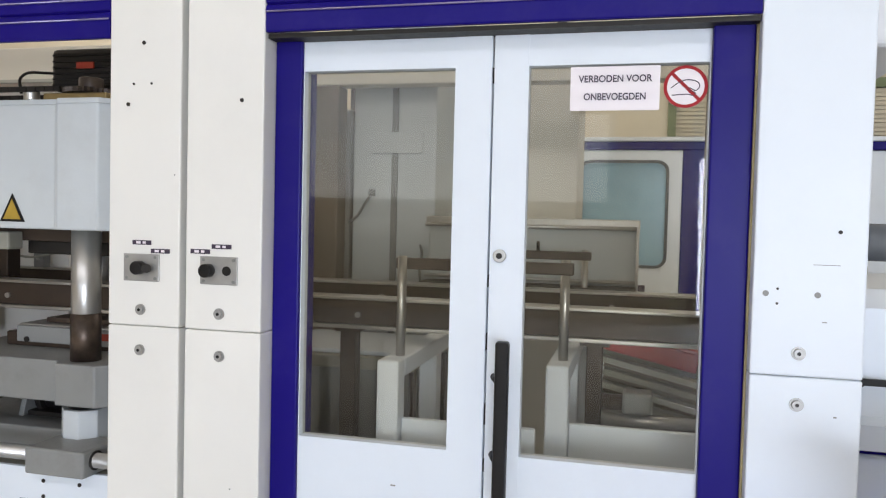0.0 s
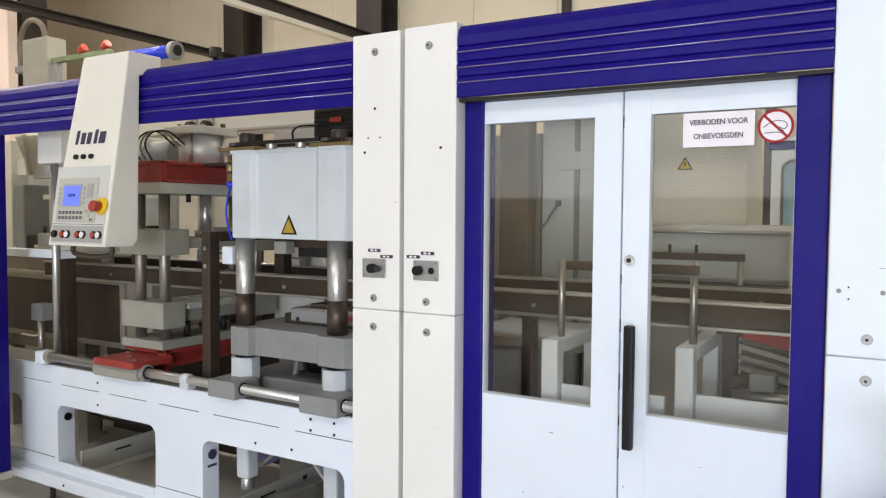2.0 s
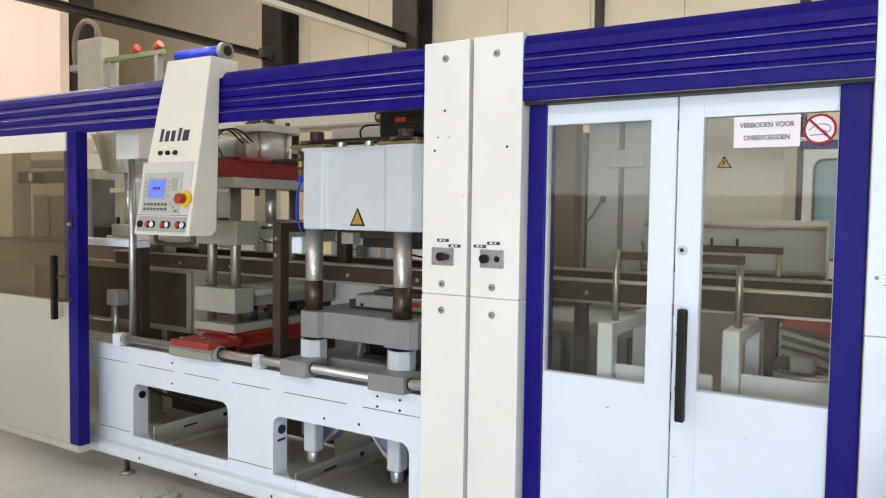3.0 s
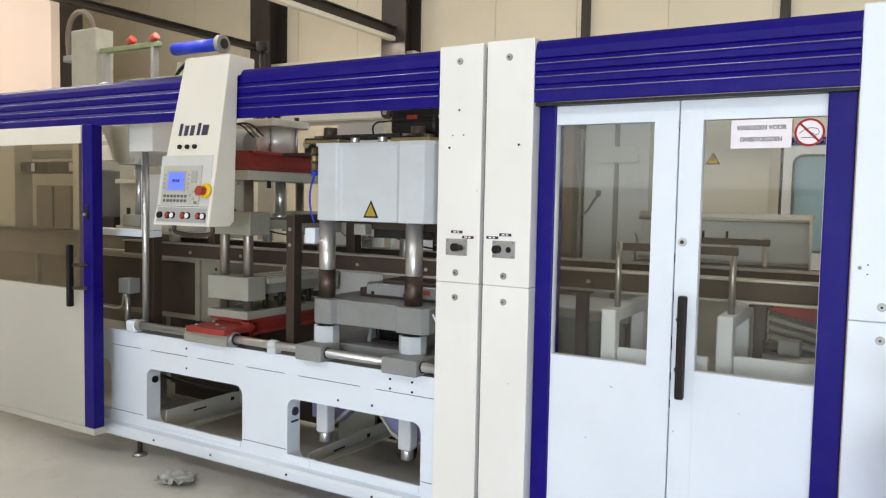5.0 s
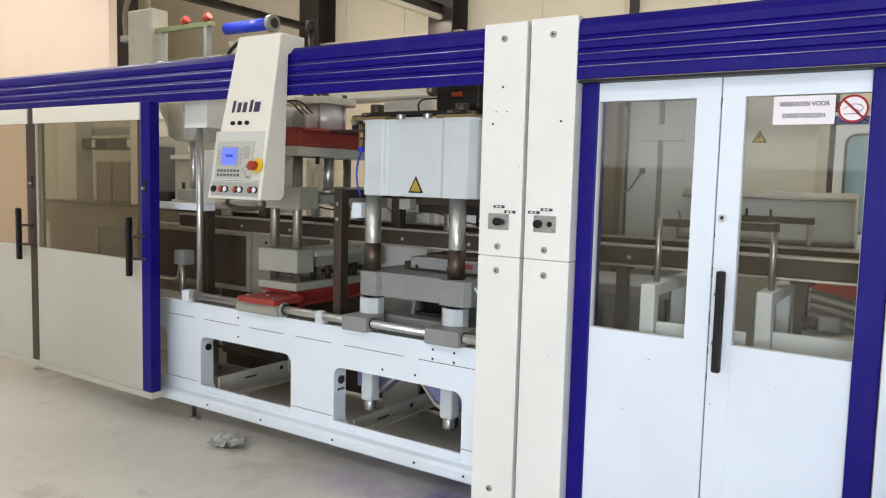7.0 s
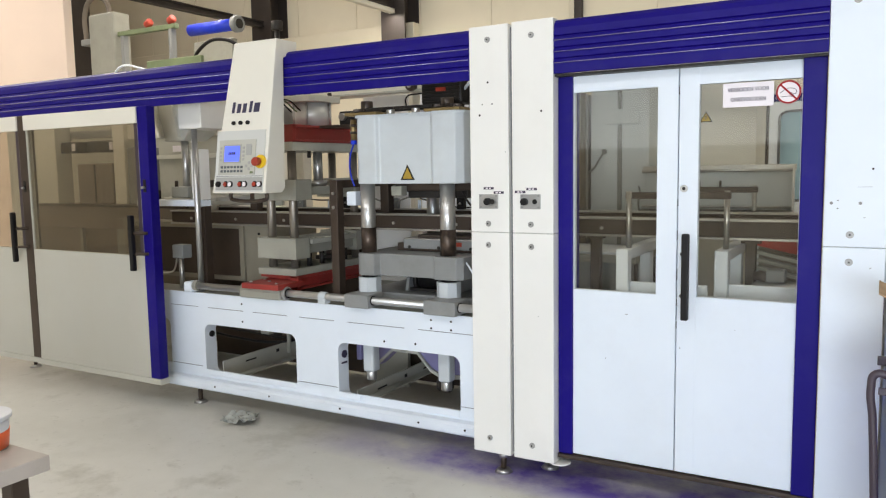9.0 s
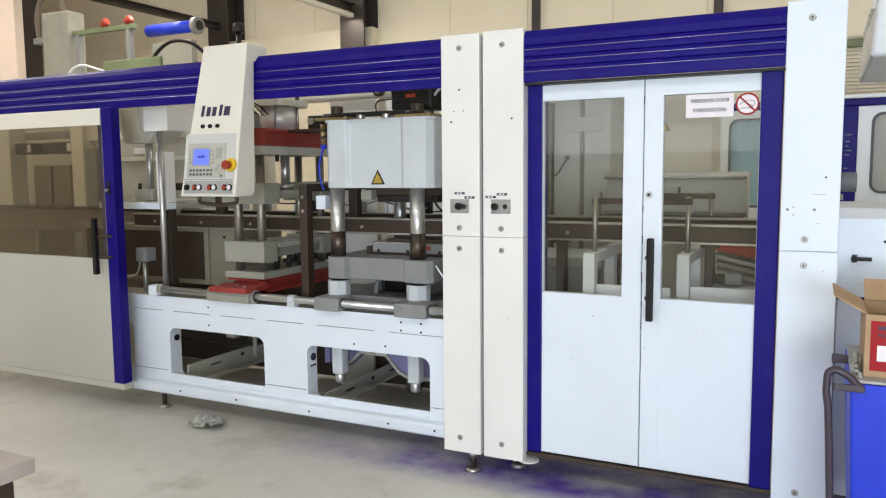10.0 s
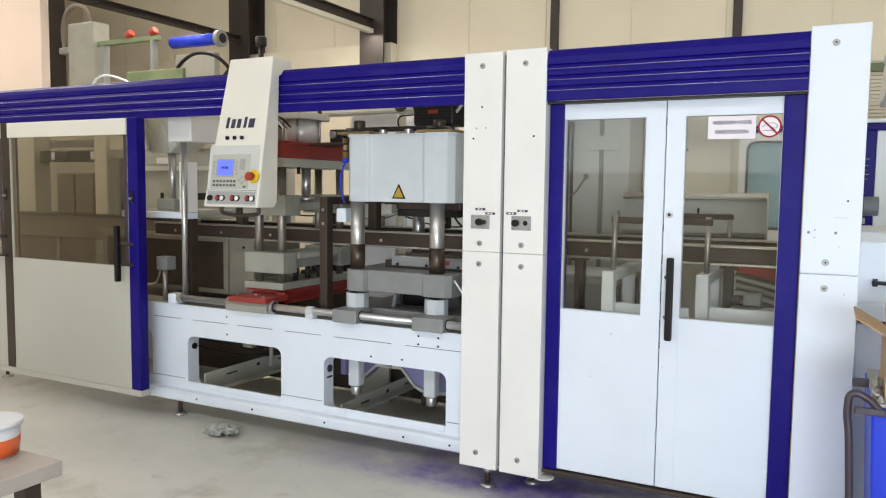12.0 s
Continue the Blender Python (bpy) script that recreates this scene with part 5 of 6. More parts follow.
# control cabinets behind the machine
cb = thing("control_cabinet", (-1.1, 3.8, 0), "tall grey control cabinet with a dark joint strip", "cabinet")
part("body", box(-1.30, -0.93, 3.47, 3.95, 0.0, 2.35, bevel=0.006), CASTWHITE, cb)
part("joint_strip", box(-1.125, -1.098, 3.462, 3.4695, 0.05, 2.3), GREYPAINT, cb)
part("label_plate", box(-1.205, -0.985, 3.455, 3.4618, 1.748, 1.838, bevel=0.002), CASTWHITE, cb)
so = part("socket", box(-1.225, -1.195, 3.455, 3.4695, 1.565, 1.595, bevel=0.004), GREYPAINT, cb)
part("flex", tube([(-1.21, 3.45, 1.57), (-1.235, 3.44, 1.53), (-1.27, 3.45, 1.48), (-1.31, 3.45, 1.45)], 0.006), GREYPAINT, so)
part("flex", tube([(-0.99, 3.46, 1.36), (-0.975, 3.44, 1.33), (-0.985, 3.44, 1.26), (-0.98, 3.45, 1.2)], 0.006), GREYPAINT, cb)
cb2 = thing("control_cabinet", (-0.6, 4.0, 0), "tall cream control cabinet with a yellow warning triangle", "cabinet")
part("body", box(-0.925, -0.365, 3.82, 4.25, 0.0, 2.35, bevel=0.006), CREAM, cb2)
wt_ = part("warning_triangle", prism([(-0.705, 1.755), (-0.625, 1.755), (-0.665, 1.822)], "y", 3.816, 3.819), BLACK, cb2)
part("warning_field", prism([(-0.694, 1.761), (-0.636, 1.761), (-0.665, 1.810)], "y", 3.8145, 3.816), YELLOW, wt_)
part("bolt_symbol", prism([(-0.668, 1.797), (-0.659, 1.797), (-0.664, 1.784), (-0.657, 1.784), (-0.671, 1.765), (-0.667, 1.779), (-0.674, 1.779)], "y", 3.813, 3.8145), BLACK, wt_)
cb3 = thing("control_cabinet", (-1.6, 3.7, 0), "brown-grey cabinet in the shade behind the press", "cabinet")
part("body", box(-1.75, -1.345, 3.55, 4.0, 0.0, 1.95, bevel=0.006), FOILGREY, cb3)

# ---- second machine further back ----
m2_ = thing("neighbour_machine", (0.3, 6.9, 0), "white and blue machine with a windowed door further back", "machine")
part("body", box(-0.62, 3.2, 6.56, 8.0, 0.12, 2.06, bevel=0.01), COOLWHITE, m2_)
part("top_band", box(-0.64, 3.2, 6.545, 8.0, 2.062, 2.125, bevel=0.008), BLUE, m2_)
part("roof", box(-0.66, 3.22, 6.52, 8.02, 2.1255, 2.160, bevel=0.008), COOLWHITE, m2_)
vp = part("vent_panel", box(0.245, 0.552, 6.545, 6.559, 0.14, 2.06, bevel=0.004), BLUE, m2_, "blue vent panel")
for i, z in enumerate((1.80, 1.74, 1.70, 1.66, 1.62, 1.50, 1.36, 1.15)):
    part("vent_slot", box(0.455, 0.505 - 0.012 * (i % 3), 6.541, 6.5445, z, z + 0.005), LGREY, vp)


def machine_door(x0, x1, wx0, wx1, wz0, wz1, film):
    d = part("door", plate([(x0, 0.5), (x1, 0.5), (x1, 2.045), (x0, 2.045)], [round_rect(wx0, wx1, wz0, wz1, 0.08)], 6.535, 6.558), COOLWHITE, m2_)
    part("window_seal", plate(round_rect(wx0 - 0.012, wx1 + 0.012, wz0 - 0.012, wz1 + 0.012, 0.09), [round_rect(wx0 + 0.012, wx1 - 0.012, wz0 + 0.012, wz1 - 0.012, 0.07)], 6.528, 6.5345), RUBBER, d)
    part("window_film", box(wx0 - 0.005, wx1 + 0.005, 6.5595, 6.5625, wz0 - 0.005, wz1 + 0.005) if film == BLUEWIN else prism(round_rect(wx0, wx1, wz0, wz1, 0.08), "y", 6.543, 6.549), film, d)
    part("lettering_bar", box(wx0 + 0.12, wx0 + 0.26, 6.531, 6.5348, 0.92, 0.99), INK, d)
    part("lettering_bar", box(wx0 + 0.30, wx0 + 0.36, 6.531, 6.5348, 0.92, 1.02), INK, d)
    part("lettering_bar", box(wx0 + 0.40, wx0 + 0.52, 6.531, 6.5348, 0.92, 1.0), INK, d)


machine_door(-0.60, 0.24, -0.53, 0.135, 1.145, 1.968, BLUEWIN)
machine_door(0.556, 1.60, 0.672, 1.30, 1.285, 1.985, FOILGREY)
for x in (-0.5, 0.4, 1.6, 3.0):
    part("foot", box(x - 0.06, x + 0.06, 6.7, 6.82, 0, 0.12), IRON, m2_)

# ---- to the side of the end cover ----
wu = thing("white_unit", (0.95, 2.7, 0), "white sheet-metal unit with a sloping top and black turn handle", "machine unit")
part("lower_body", box(0.345, 1.9, 2.33, 3.2, 0.06, 0.935, bevel=0.004), COOLWHITE, wu)
part("blue_joint", box(0.35, 1.9, 2.335, 3.2, 0.9355, 0.955), BLUE, wu)
part("upper_body", prism([(2.285, 0.9555), (2.285, 1.015), (2.315, 1.03), (2.315, 1.285), (2.40, 1.325), (3.2, 1.325), (3.2, 0.9555)], "x", 0.338, 1.9), COOLWHITE, wu)
th = part("turn_handle", cyl((0.405, 2.315, 1.115), (0.405, 2.285, 1.115), 0.013, 18), BLACK, wu, "black turn handle")
part("lever", box(0.40, 0.468, 2.272, 2.285, 1.109, 1.125, bevel=0.003), BLACK, th)
part("escutcheon", box(0.395, 0.415, 2.3135, 2.3147, 1.098, 1.132), INDIGO, th)
part("grommet", cyl((0.515, 2.316, 1.19), (0.515, 2.312, 1.19), 0.006, 12), BLACK, wu)
part("plinth", box(0.36, 1.9, 2.36, 3.2, 0.0, 0.0595), RUBBER, wu)

part("pipe_stub", cyl((0.3345, 2.05, 1.443), (0.390, 2.05, 1.443), 0.038, 28, bevel=0.004), RUBBER, p3, "dark grey plastic pipe stub")
part("cable_gland", cyl((0.3345, 2.05, 1.385), (0.345, 2.05, 1.385), 0.012, 12), LGREY, p3)

bn = thing("waste_trolley", (0.66, 1.7, 0), "bright blue plastic bin trolley with a dark tube handle", "trolley")
bin_ = bmesh.new()
q0 = [(0.40, 1.44), (0.95, 1.44), (0.95, 1.95), (0.40, 1.95)]
q1 = [(0.372, 1.41), (0.98, 1.41), (0.98, 1.98), (0.372, 1.98)]
a0 = [bin_.verts.new((*p, 0.14)) for p in q0]
a1 = [bin_.verts.new((*p, 0.80)) for p in q1]
i1 = [bin_.verts.new((p[0] * 0.96 + 0.027, p[1] * 0.96 + 0.068, 0.80)) for p in q1]
i0 = [bin_.verts.new((p[0] * 0.96 + 0.027, p[1] * 0.96 + 0.068, 0.62)) for p in q1]
for u, v in ((a0, a1), (a1, i1), (i1, i0)):
    for i in range(4):
        bin_.faces.new((u[i], u[(i + 1) % 4], v[(i + 1) % 4], v[i]))
bin_.faces.new(list(reversed(a0)))
bin_.faces.new(i0)
bmesh.ops.recalc_face_normals(bin_, faces=list(bin_.faces))
bmesh.ops.bevel(bin_, geom=list(bin_.edges), offset=0.008, segments=2, profile=0.5, affect="EDGES")
part("tub", bin_, BINBLUE, bn)
part("rim_liner", box(0.376, 0.976, 1.414, 1.976, 0.801, 0.812, bevel=0.004), FOILGREY, bn)
part("handle", tube([(0.345, 1.42, 0.08), (0.325, 1.42, 0.45), (0.312, 1.42, 0.70), (0.305, 1.42, 0.79), (0.318, 1.42, 0.835), (0.36, 1.42, 0.825), (0.40, 1.41, 0.79)], 0.0125), HANDLEDARK, bn, "dark bent tube handle")
part("handle_strap", box(0.325, 0.415, 1.395, 1.409, 0.775, 0.798, bevel=0.003), HANDLEDARK, bn)
part("handle_strap", box(0.320, 0.372, 1.60, 1.615, 0.82, 0.85, bevel=0.003), HANDLEDARK, bn)
for x in (0.45, 0.88):
    for y in (1.48, 1.9):
        part("castor", cyl((x - 0.018, y, 0.06), (x + 0.018, y, 0.06), 0.06, 20), HANDLEDARK, bn)
        part("castor_fork", box(x - 0.025, x + 0.025, y - 0.03, y + 0.03, 0.1, 0.142), STEEL, bn)
part("grille_slots", box(0.55, 0.552, 1.403, 1.409, 0.3, 0.6), INDIGO, bn)

cx = thing("cardboard_box", (0.58, 1.6, 0.812), "open cardboard box with a red label on the trolley", "box")
part("box_front", box(0.412, 0.75, 1.470, 1.475, 0.813, 1.02), CARDBOARD, cx)
part("box_side", box(0.412, 0.417, 1.4755, 1.78, 0.813, 1.02), CARDBOARD, cx)
part("box_side", box(0.745, 0.75, 1.4755, 1.78, 0.813, 1.02), CARDBOARD, cx)
part("box_back", box(0.4175, 0.7445, 1.775, 1.78, 0.813, 1.02), CARDBOARD, cx)
part("box_base", box(0.4175, 0.7445, 1.4755, 1.7745, 0.813, 0.818), CARDBOARD, cx)
fl = bmesh.new()
add_box(fl, -0.11, 0, -0.15, 0.15, -0.0025, 0.0025)
bmesh.ops.transform(fl, matrix=pose(0.412, 1.63, 1.022, 0, 30, 0), verts=list(fl.verts))
part("flap", fl, CARDBOARD, cx)
fl = bmesh.new()
add_box(fl, -0.16, 0.16, 0, 0.10, -0.0025, 0.0025)
bmesh.ops.transform(fl, matrix=pose(0.581, 1.778, 1.022, 42, 0, 0), verts=list(fl.verts))
part("flap", fl, CARDBOARD, cx)
rl = part("red_label", box(0.428, 0.70, 1.4680, 1.4697, 0.835, 1.0), SIGNRED, cx)
part("address_window", box(0.448, 0.62, 1.4665, 1.4679, 0.868, 0.92), SIGNWHITE, rl)
part("lettering_bar", box(0.448, 0.56, 1.4665, 1.4679, 0.972, 0.984), INK, rl)
part("lettering", lettering("PACKING", 0.448, 1.4662, 0.948, 0.018, heavy=0.0004), INK, rl)
rg = thing("wiping_rags", (0.40, 1.55, 0.812), "crumpled grey rags and foil beside the box", "rags")
for k, (x, y, z, s) in enumerate(((0.392, 1.50, 0.832, 0.03), (0.395, 1.60, 0.84, 0.035), (0.40, 1.45, 0.818, 0.02))):
    b_ = bmesh.new()
    bmesh.ops.create_icosphere(b_, subdivisions=3, radius=s)
    for v in b_.verts:
        v.co *= 1 + 0.5 * (noise.noise(v.co * 40 + Vector((k, 0, 0))))
        v.co.z *= 0.6
        v.co.x *= 0.5
    bmesh.ops.translate(b_, vec=(x, y, z), verts=list(b_.verts))
    part("rag", b_, CLOTH if k else STEEL, rg)

# hanging wet-room lamp
hl = thing("hanging_lamp", (0.62, 3.1, 2.0), "grey translucent tub lamp hanging from the ceiling", "lamp")
b_ = bmesh.new()
va = [b_.verts.new(p) for p in ((0.475, 2.9, 2.30), (0.80, 2.9, 2.30), (0.80, 4.2, 2.30), (0.475, 4.2, 2.30))]
vb = [b_.verts.new(p) for p in ((0.455, 2.92, 2.03), (0.74, 2.92, 2.02), (0.74, 4.18, 2.02), (0.455, 4.18, 2.03))]
b_.faces.new(va)
b_.faces.new(list(reversed(vb)))
for i in range(4):
    b_.faces.new((va[i], vb[i], vb[(i + 1) % 4], va[(i + 1) % 4]))
bmesh.ops.recalc_face_normals(b_, faces=list(b_.faces))
bmesh.ops.bevel(b_, geom=list(b_.edges), offset=0.02, segments=3, profile=0.5, affect="EDGES")
part("diffuser", b_, TUBWHITE, hl, "pale grey plastic diffuser")
part("lamp_tray", box(0.47, 0.82, 2.88, 4.22, 2.301, 2.345, bevel=0.012), COOLWHITE, hl)
for y in (3.05, 4.05):
    part("suspension", cyl((0.64, y, 2.345), (0.64, y, HZ), 0.006, 8), STEEL, hl)
for y in (2.95, 3.4):
    part("clip", box(0.462, 0.474, y, y + 0.03, 2.26, 2.315), STEEL, hl)

# ---- hall, high up ----
for cx_ in (-8.36, -5.86):
    r_ = thing("roof_girder", (cx_, 5.0, 3.75), "dark steel girder between the columns with a pale light trunking", "girder", "hall girders")
    zt = 3.90 if cx_ > -7 else 3.86
    part("web", box(cx_ - 0.012, cx_ + 0.012, -2.0, 8.18, 3.80, zt), DARKSTEEL, r_)
    part("top_flange", box(cx_ - 0.06, cx_ + 0.06, -2.0, 8.18, zt + 0.0005, zt + 0.016), DARKSTEEL, r_)
    part("bottom_flange", box(cx_ - 0.06, cx_ + 0.06, -2.0, 8.18, 3.780, 3.7995), DARKSTEEL, r_)
    if cx_ > -7:
        part("light_trunking", box(cx_ - 0.04, cx_ + 0.05, 0.5, 8.17, 3.715, 3.779, bevel=0.006), CREAM, r_)
solid("tie_rod", cyl((-8.45, 8.35, 3.62), (-9.35, 8.35, 2.85), 0.03, 12), DARKSTEEL, "thin dark diagonal tie rod at the hall column", "tie rod", kind="structure")
solid("partition_wall", box(-13.7, -8.73, 5.0, 5.12, 0, 5.2, bevel=0.01), SALMON, "pale salmon-white partition panel in the hall", "partition", kind="structure")
solid("steel_column", box(-10.25, -9.86, 5.85, 6.2, 0, HZ), DARKSTEEL, "dark brown rolled-steel hall column", "column", "hall columns", "structure")
solid("wall_rail", box(HX0 + 0.6, -5.66, 8.42, 8.6, 3.30, 3.62, bevel=0.01), WALLPAINT, "cream horizontal wall girt", "wall girt", kind="structure")

wr = thing("wall_window", (1.2, 8.55, 2.3), "green-framed wall window with pale blinds", "window", kind="structure")
part("window_frame", plate([(0.2, 2.2), (3.2, 2.2), (3.2, 2.95), (0.2, 2.95)], [[(0.28, 2.26), (0.95, 2.26), (0.95, 2.86), (0.28, 2.86)], [(1.02, 2.26), (3.1, 2.26), (3.1, 2.86), (1.02, 2.86)]], 8.53, 8.597), GREENM, wr)
for i in range(14):
    part("blind_slat", box(0.2801, 3.0999, 8.56, 8.575, 2.27 + 0.042 * i, 2.303 + 0.042 * i), WALLSHADE, wr)

# extruder line behind the sliding doors: roll, hand wheel, hoses
ex = thing("film_unwinder", (-6.2, 4.6, 0), "cream machine stand with a blue film roll and hoses", "machine")
part("stand", box(-7.4, -5.0, 4.3, 5.1, 0.0, 2.40, bevel=0.02), CREAM, ex)
part("top_plate", box(-7.45, -4.7, 4.25, 5.15, 2.401, 2.46, bevel=0.01), LGREY, ex)
part("guard", box(-6.4, -5.6, 4.30, 4.34, 2.461, 2.66, bevel=0.01), GREENM, ex)
part("cradle", box(-6.0, -5.45, 4.58, 4.66, 2.461, 2.85, bevel=0.01), LGREY, ex)
part("film_roll", cyl((-6.05, 4.6, 2.98), (-5.42, 4.6, 2.98), 0.06, 32), BINBLUE, ex, "blue film roll")
part("roll_end", cyl((-5.42, 4.6, 2.98), (-5.36, 4.6, 2.98), 0.085, 32, bevel=0.008), GREYPAINT, ex)
part("roll_core", cyl((-5.36, 4.6, 2.98), (-5.352, 4.6, 2.98), 0.048, 24), DARK, ex)
for x in (-6.55, -6.2):
    part("red_knob", cyl((x, 4.45, 3.06), (x + 0.07, 4.45, 3.10), 0.042, 20, bevel=0.012), REDBTN, ex)
part("knob_bar", box(-7.0, -6.1, 4.43, 4.49, 2.99, 3.04, bevel=0.006), GREENM, ex)
for x in (-6.95, -6.2):
    part("knob_post", box(x, x + 0.05, 4.43, 4.49, 2.461, 2.99), GREYPAINT, ex)
part("wheel_hose", tube([(-7.62, 4.5, 3.0), (-7.62, 4.5, 3.32), (-7.50, 4.5, 3.46), (-7.34, 4.5, 3.46), (-7.22, 4.5, 3.36), (-7.2, 4.5, 3.2)], 0.028), HEATBROWN, ex)
part("hose_box", box(-7.44, -7.02, 4.40, 4.62, 2.461, 3.26, bevel=0.02), LGREY, ex)
part("hose_arm", box(-7.66, -7.44, 4.45, 4.55, 2.95, 3.02, bevel=0.01), GREYPAINT, ex)
part("exhaust_stub", cyl((-4.82, 4.55, 2.461), (-4.82, 4.55, 2.85), 0.026, 18), DARK, ex)
part("exhaust_cap", cyl((-4.82, 4.55, 2.85), (-4.82, 4.55, 2.94), 0.055, 20, bevel=0.01), DARK, ex)
part("hose", tube([(-5.9, 4.4, 2.46), (-5.6, 4.3, 2.72), (-5.3, 4.3, 2.78), (-5.08, 4.35, 2.66), (-5.0, 4.4, 2.47)], 0.018), BLACK, ex)
part("hose", tube([(-7.0, 4.3, 2.46), (-6.7, 4.22, 2.62), (-6.4, 4.22, 2.58), (-6.2, 4.3, 2.48)], 0.012), COOLWHITE, ex)

# ---- under the bed ----
pd = thing("press_pedestal", (-1.9, 2.55, 0.25), "grey cast press pedestal under the bed, coloured violet for reflected blue", "machine base")
part("casting", prism([(-2.42, 0.70), (-2.42, 0.335), (-2.37, 0.305), (-2.30, 0.31), (-2.185, 0.412), (-2.015, 0.412), (-1.925, 0.315), (-1.85, 0.285), (-1.66, 0.30), (-1.60, 0.34), (-1.60, 0.70)], "y", 2.50, 2.58, bevel=0.008), VIOLET, pd)
arch = [(-2.37, 0.305), (-2.30, 0.31), (-2.185, 0.412), (-2.015, 0.412), (-1.925, 0.315), (-1.85, 0.285), (-1.66, 0.30)]
part("casting_lip", prism(arch + [(x, z + 0.022) for x, z in reversed(arch)], "y", 2.478, 2.499, bevel=0.003), PALEGREY, pd)
part("casting_rib", box(-2.115, -2.075, 2.46, 2.50, 0.425, 0.70, bevel=0.004), LGREY, pd)
for cx0 in (-2.42, -1.635):
    part("casting_flange", box(cx0, cx0 + 0.035, 2.44, 2.50, 0.345, 0.70, bevel=0.004), VIOLET, pd)
for x in (-2.21, -1.712):
    part("leg", box(x - 0.036, x + 0.036, 2.262, 2.335, 0.335, 0.714, bevel=0.012), CASTWHITE, pd)
    part("leg_end", cyl((x, 2.298, 0.285), (x, 2.298, 0.335), 0.030, 24, bevel=0.004), CHROME, pd)
part("foot_motor", cyl((-1.79, 2.36, 0.30), (-1.72, 2.36, 0.30), 0.045, 24, bevel=0.006), DARK, pd, "dark round drive at the leg")
part("tie_plate", box(-2.33, -1.62, 2.345, 2.50, 0.66, 0.70), GREYPAINT, pd)

cd = thing("cable_bundle", (-3.0, 2.8, 0.3), "dark cables and fittings under the machine bed", "cables")
for k in range(5):
    y = 2.5 + 0.12 * k
    part("cable", tube([(-3.9, y, 0.42), (-3.5, y + 0.03, 0.36 + 0.02 * k), (-3.1, y + 0.1, 0.36), (-2.9, y + 0.35, 0.42)], 0.009), (BLACK, DARK, GREENM)[k % 3], cd)
part("junction_box", box(-3.30, -3.22, 2.55, 2.65, 0.40, 0.50, bevel=0.006), LGREY, cd)
part("valve", cyl((-3.10, 2.5, 0.42), (-3.10, 2.5, 0.50), 0.03, 18), DARK, cd)
part("hose_loop", tube([(-3.3, 2.5, 0.6), (-3.2, 2.45, 0.50), (-3.0, 2.5, 0.46), (-2.8, 2.55, 0.52), (-2.7, 2.6, 0.66)], 0.006), GREENM, cd)
part("valve_rod", cyl((-3.05, 2.55, 0.30), (-3.05, 2.55, 0.70), 0.014, 14), LGREY, cd)

# cleaning rag on the floor
b_ = bmesh.new()
bmesh.ops.create_grid(b_, x_segments=36, y_segments=36, size=0.13)
for v in b_.verts:
    p = v.co.copy()
    v.co.x = p.x * (0.75 + 0.25 * noise.noise(p * 9)) + 0.02 * noise.noise(p * 20)
    v.co.y = p.y * (0.55 + 0.3 * noise.noise(p * 8 + Vector((5, 0, 0))))
    v.co.z = 0.012 + 0.05 * abs(noise.noise(p * 16 + Vector((0, 3, 0)))) + 0.03 * max(0, 0.5 + noise.noise(p * 9 + Vector((2, 1, 0))))
bmesh.ops.solidify(b_, geom=list(b_.faces), thickness=0.003)
for f in b_.faces:
    f.smooth = True
bmesh.ops.transform(b_, matrix=pose(-2.965, 2.0, 0.0, 0, 0, 25), verts=list(b_.verts))
solid("cleaning_rag", b_, CLOTH, "crumpled grey cleaning rag on the floor", "rag")

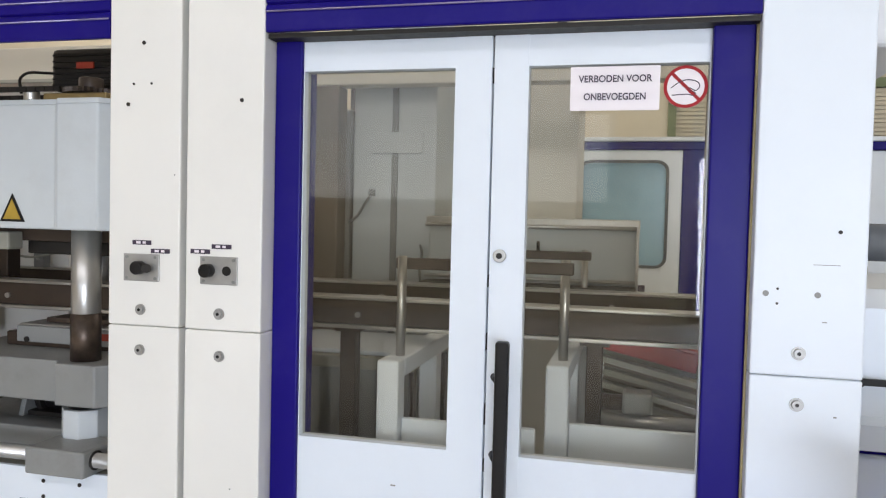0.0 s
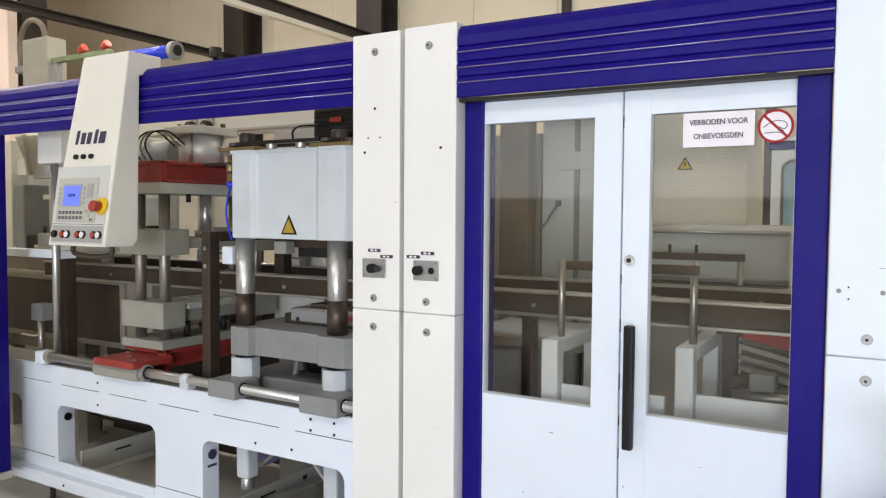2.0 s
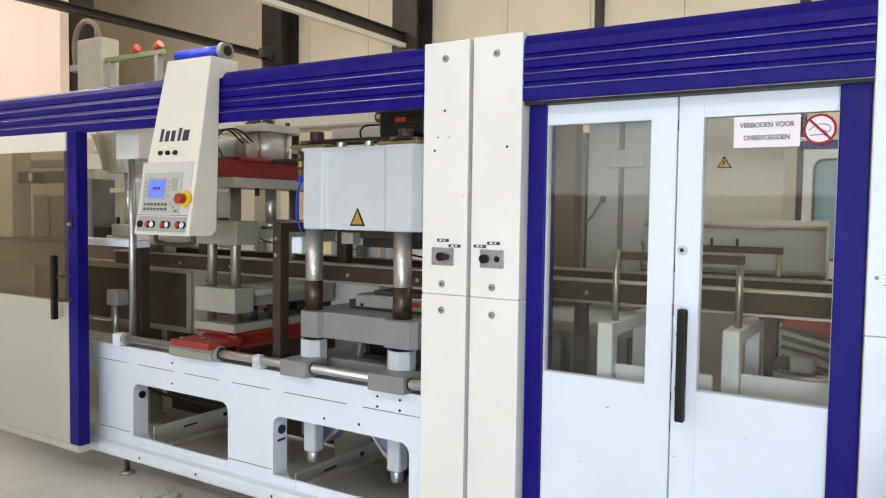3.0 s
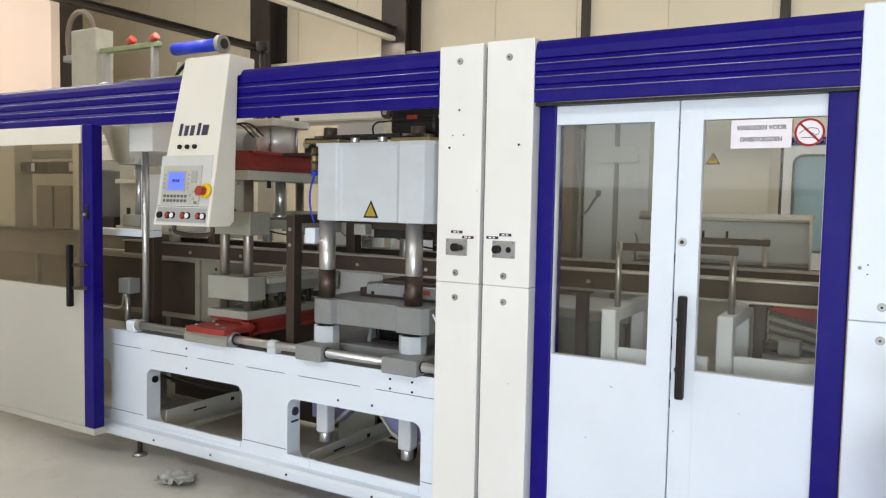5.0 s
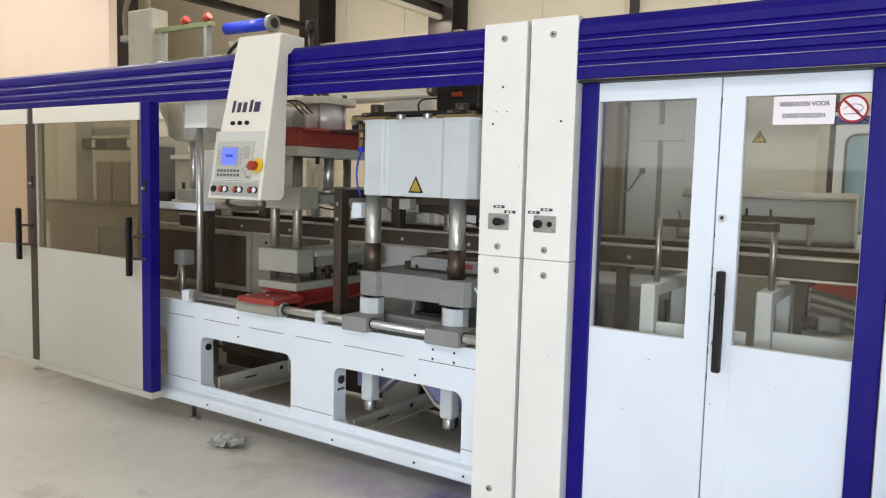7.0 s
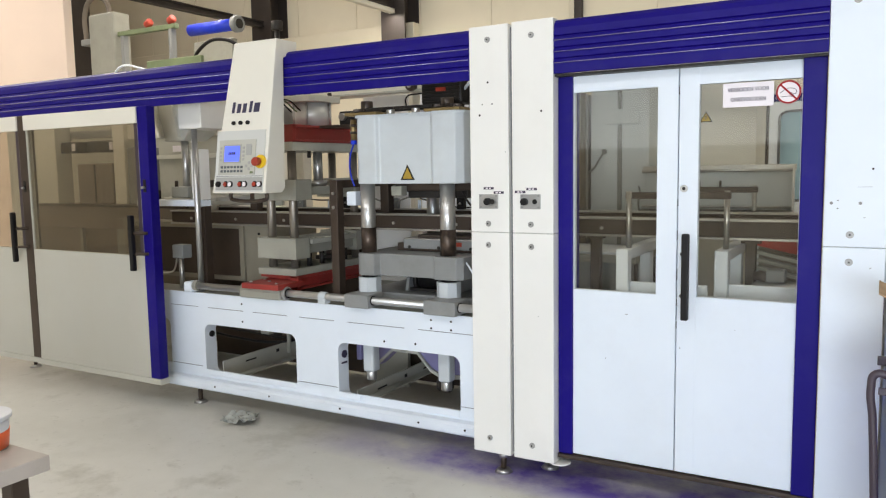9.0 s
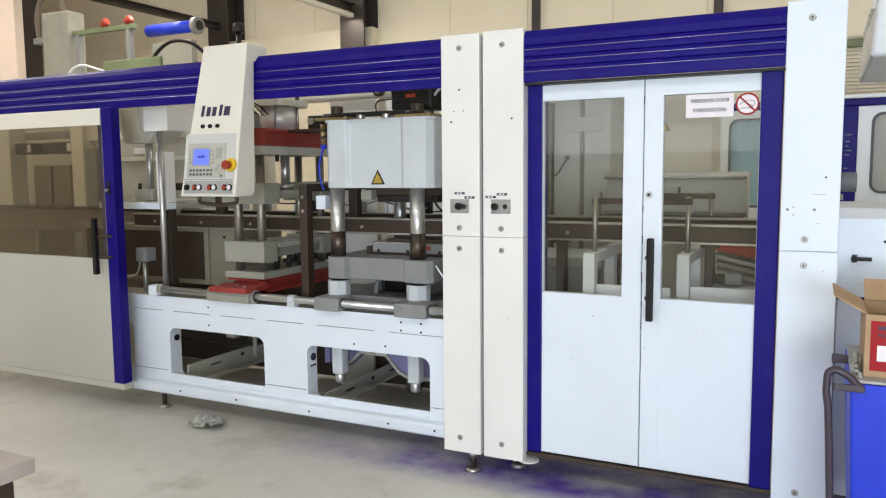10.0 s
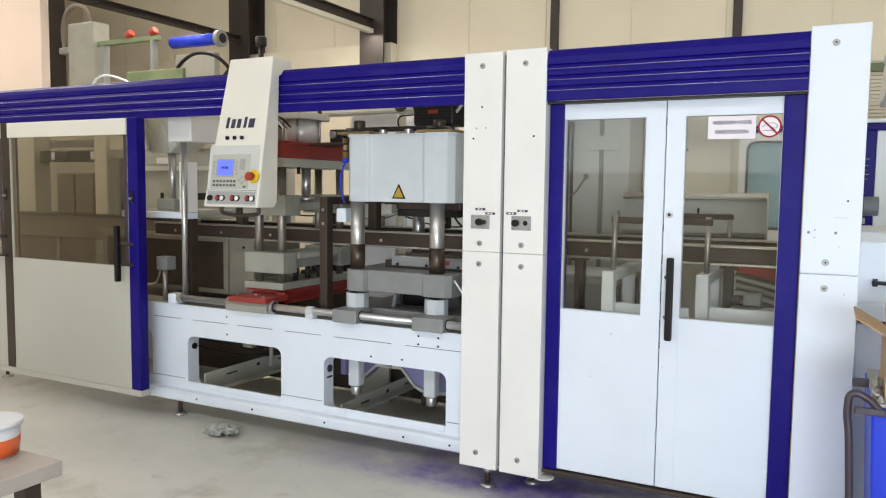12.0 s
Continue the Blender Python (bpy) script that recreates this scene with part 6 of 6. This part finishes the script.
# work table with a tub
wt2 = thing("work_table", (-2.4, -0.5, 0), "steel work table with a worn grey top", "table")
part("table_top", box(-3.1, -1.686, -1.1, 0.0, 0.665, 0.71, bevel=0.004), WORNTOP, wt2)
for x in (-3.05, -1.76):
    for y in (-1.05, -0.10):
        part("leg", box(x, x + 0.05, y, y + 0.05, 0, 0.665, bevel=0.003), IRON, wt2)
tu = thing("plastic_tub", (-1.9, -0.06, 0.71), "white translucent tub of orange parts on the table", "tub")
part("tub_wall", cyl((-1.905, -0.075, 0.711), (-1.905, -0.075, 0.80), 0.075, 28, r2=0.085), TUBWHITE, tu)
part("rim", cyl((-1.905, -0.075, 0.80), (-1.905, -0.075, 0.812), 0.091, 28), TUBWHITE, tu)
part("contents", cyl((-1.905, -0.075, 0.715), (-1.905, -0.075, 0.765), 0.0785, 28, r2=0.0835), ORANGE, tu)
part("tub_label", box(-1.90, -1.86, -0.166, -0.160, 0.79, 0.81), INDIGO, tu)

# stickers over the switch plates and marks on the covers
for x, z in ((-1.297, 1.394), (-1.245, 1.374), (-1.078, 1.390), (-1.135, 1.377)):
    st = thing("switch_label", (x, 1.999, z), "small black label on the white cover", "label", "switch labels")
    part("label", box(x - 0.026, x + 0.026, 1.9975, 1.9997, z - 0.0055, z + 0.0055), INK, st)
    part("label_bar", box(x - 0.015, x - 0.003, 1.9968, 1.9975, z - 0.003, z + 0.003), SIGNWHITE, st)
    part("label_bar", box(x + 0.003, x + 0.012, 1.9968, 1.9975, z - 0.003, z + 0.003), SIGNWHITE, st)
for px, pz, y_, r, own in ((-1.297, 1.885, 2.0, 0.005, p1), (-1.34, 1.735, 2.0, 0.005, p1), (-1.325, 1.785, 2.0, 0.003, p1), (-1.275, 1.785, 2.0, 0.003, p1), (-1.030, 1.741, 2.0, 0.005, p2),
                           (0.282, 1.462, 2.0, 0.004, p3), (0.245, 1.335, 2.0, 0.006, p3), (0.148, 1.335, 2.0, 0.006, p3), (0.17, 1.345, 2.0, 0.0025, p3), (0.17, 1.315, 2.0, 0.0025, p3)):
    part("plug_hole", cyl((px, y_ + 0.001, pz), (px, y_ - 0.0015, pz), r, 14), DARK if r != 0.006 else GREYPAINT, own)

# wall panels
for i in range(18):
    x0 = HX0 + 0.02 + 1.15 * i
    pn = new("wall_panel", mesh_of(box(x0, min(x0 + 1.142, HX1), 8.585, 8.5999, 2.98, HZ), WALLPAINT, "wall_panel"))
    pn.parent = wall_back
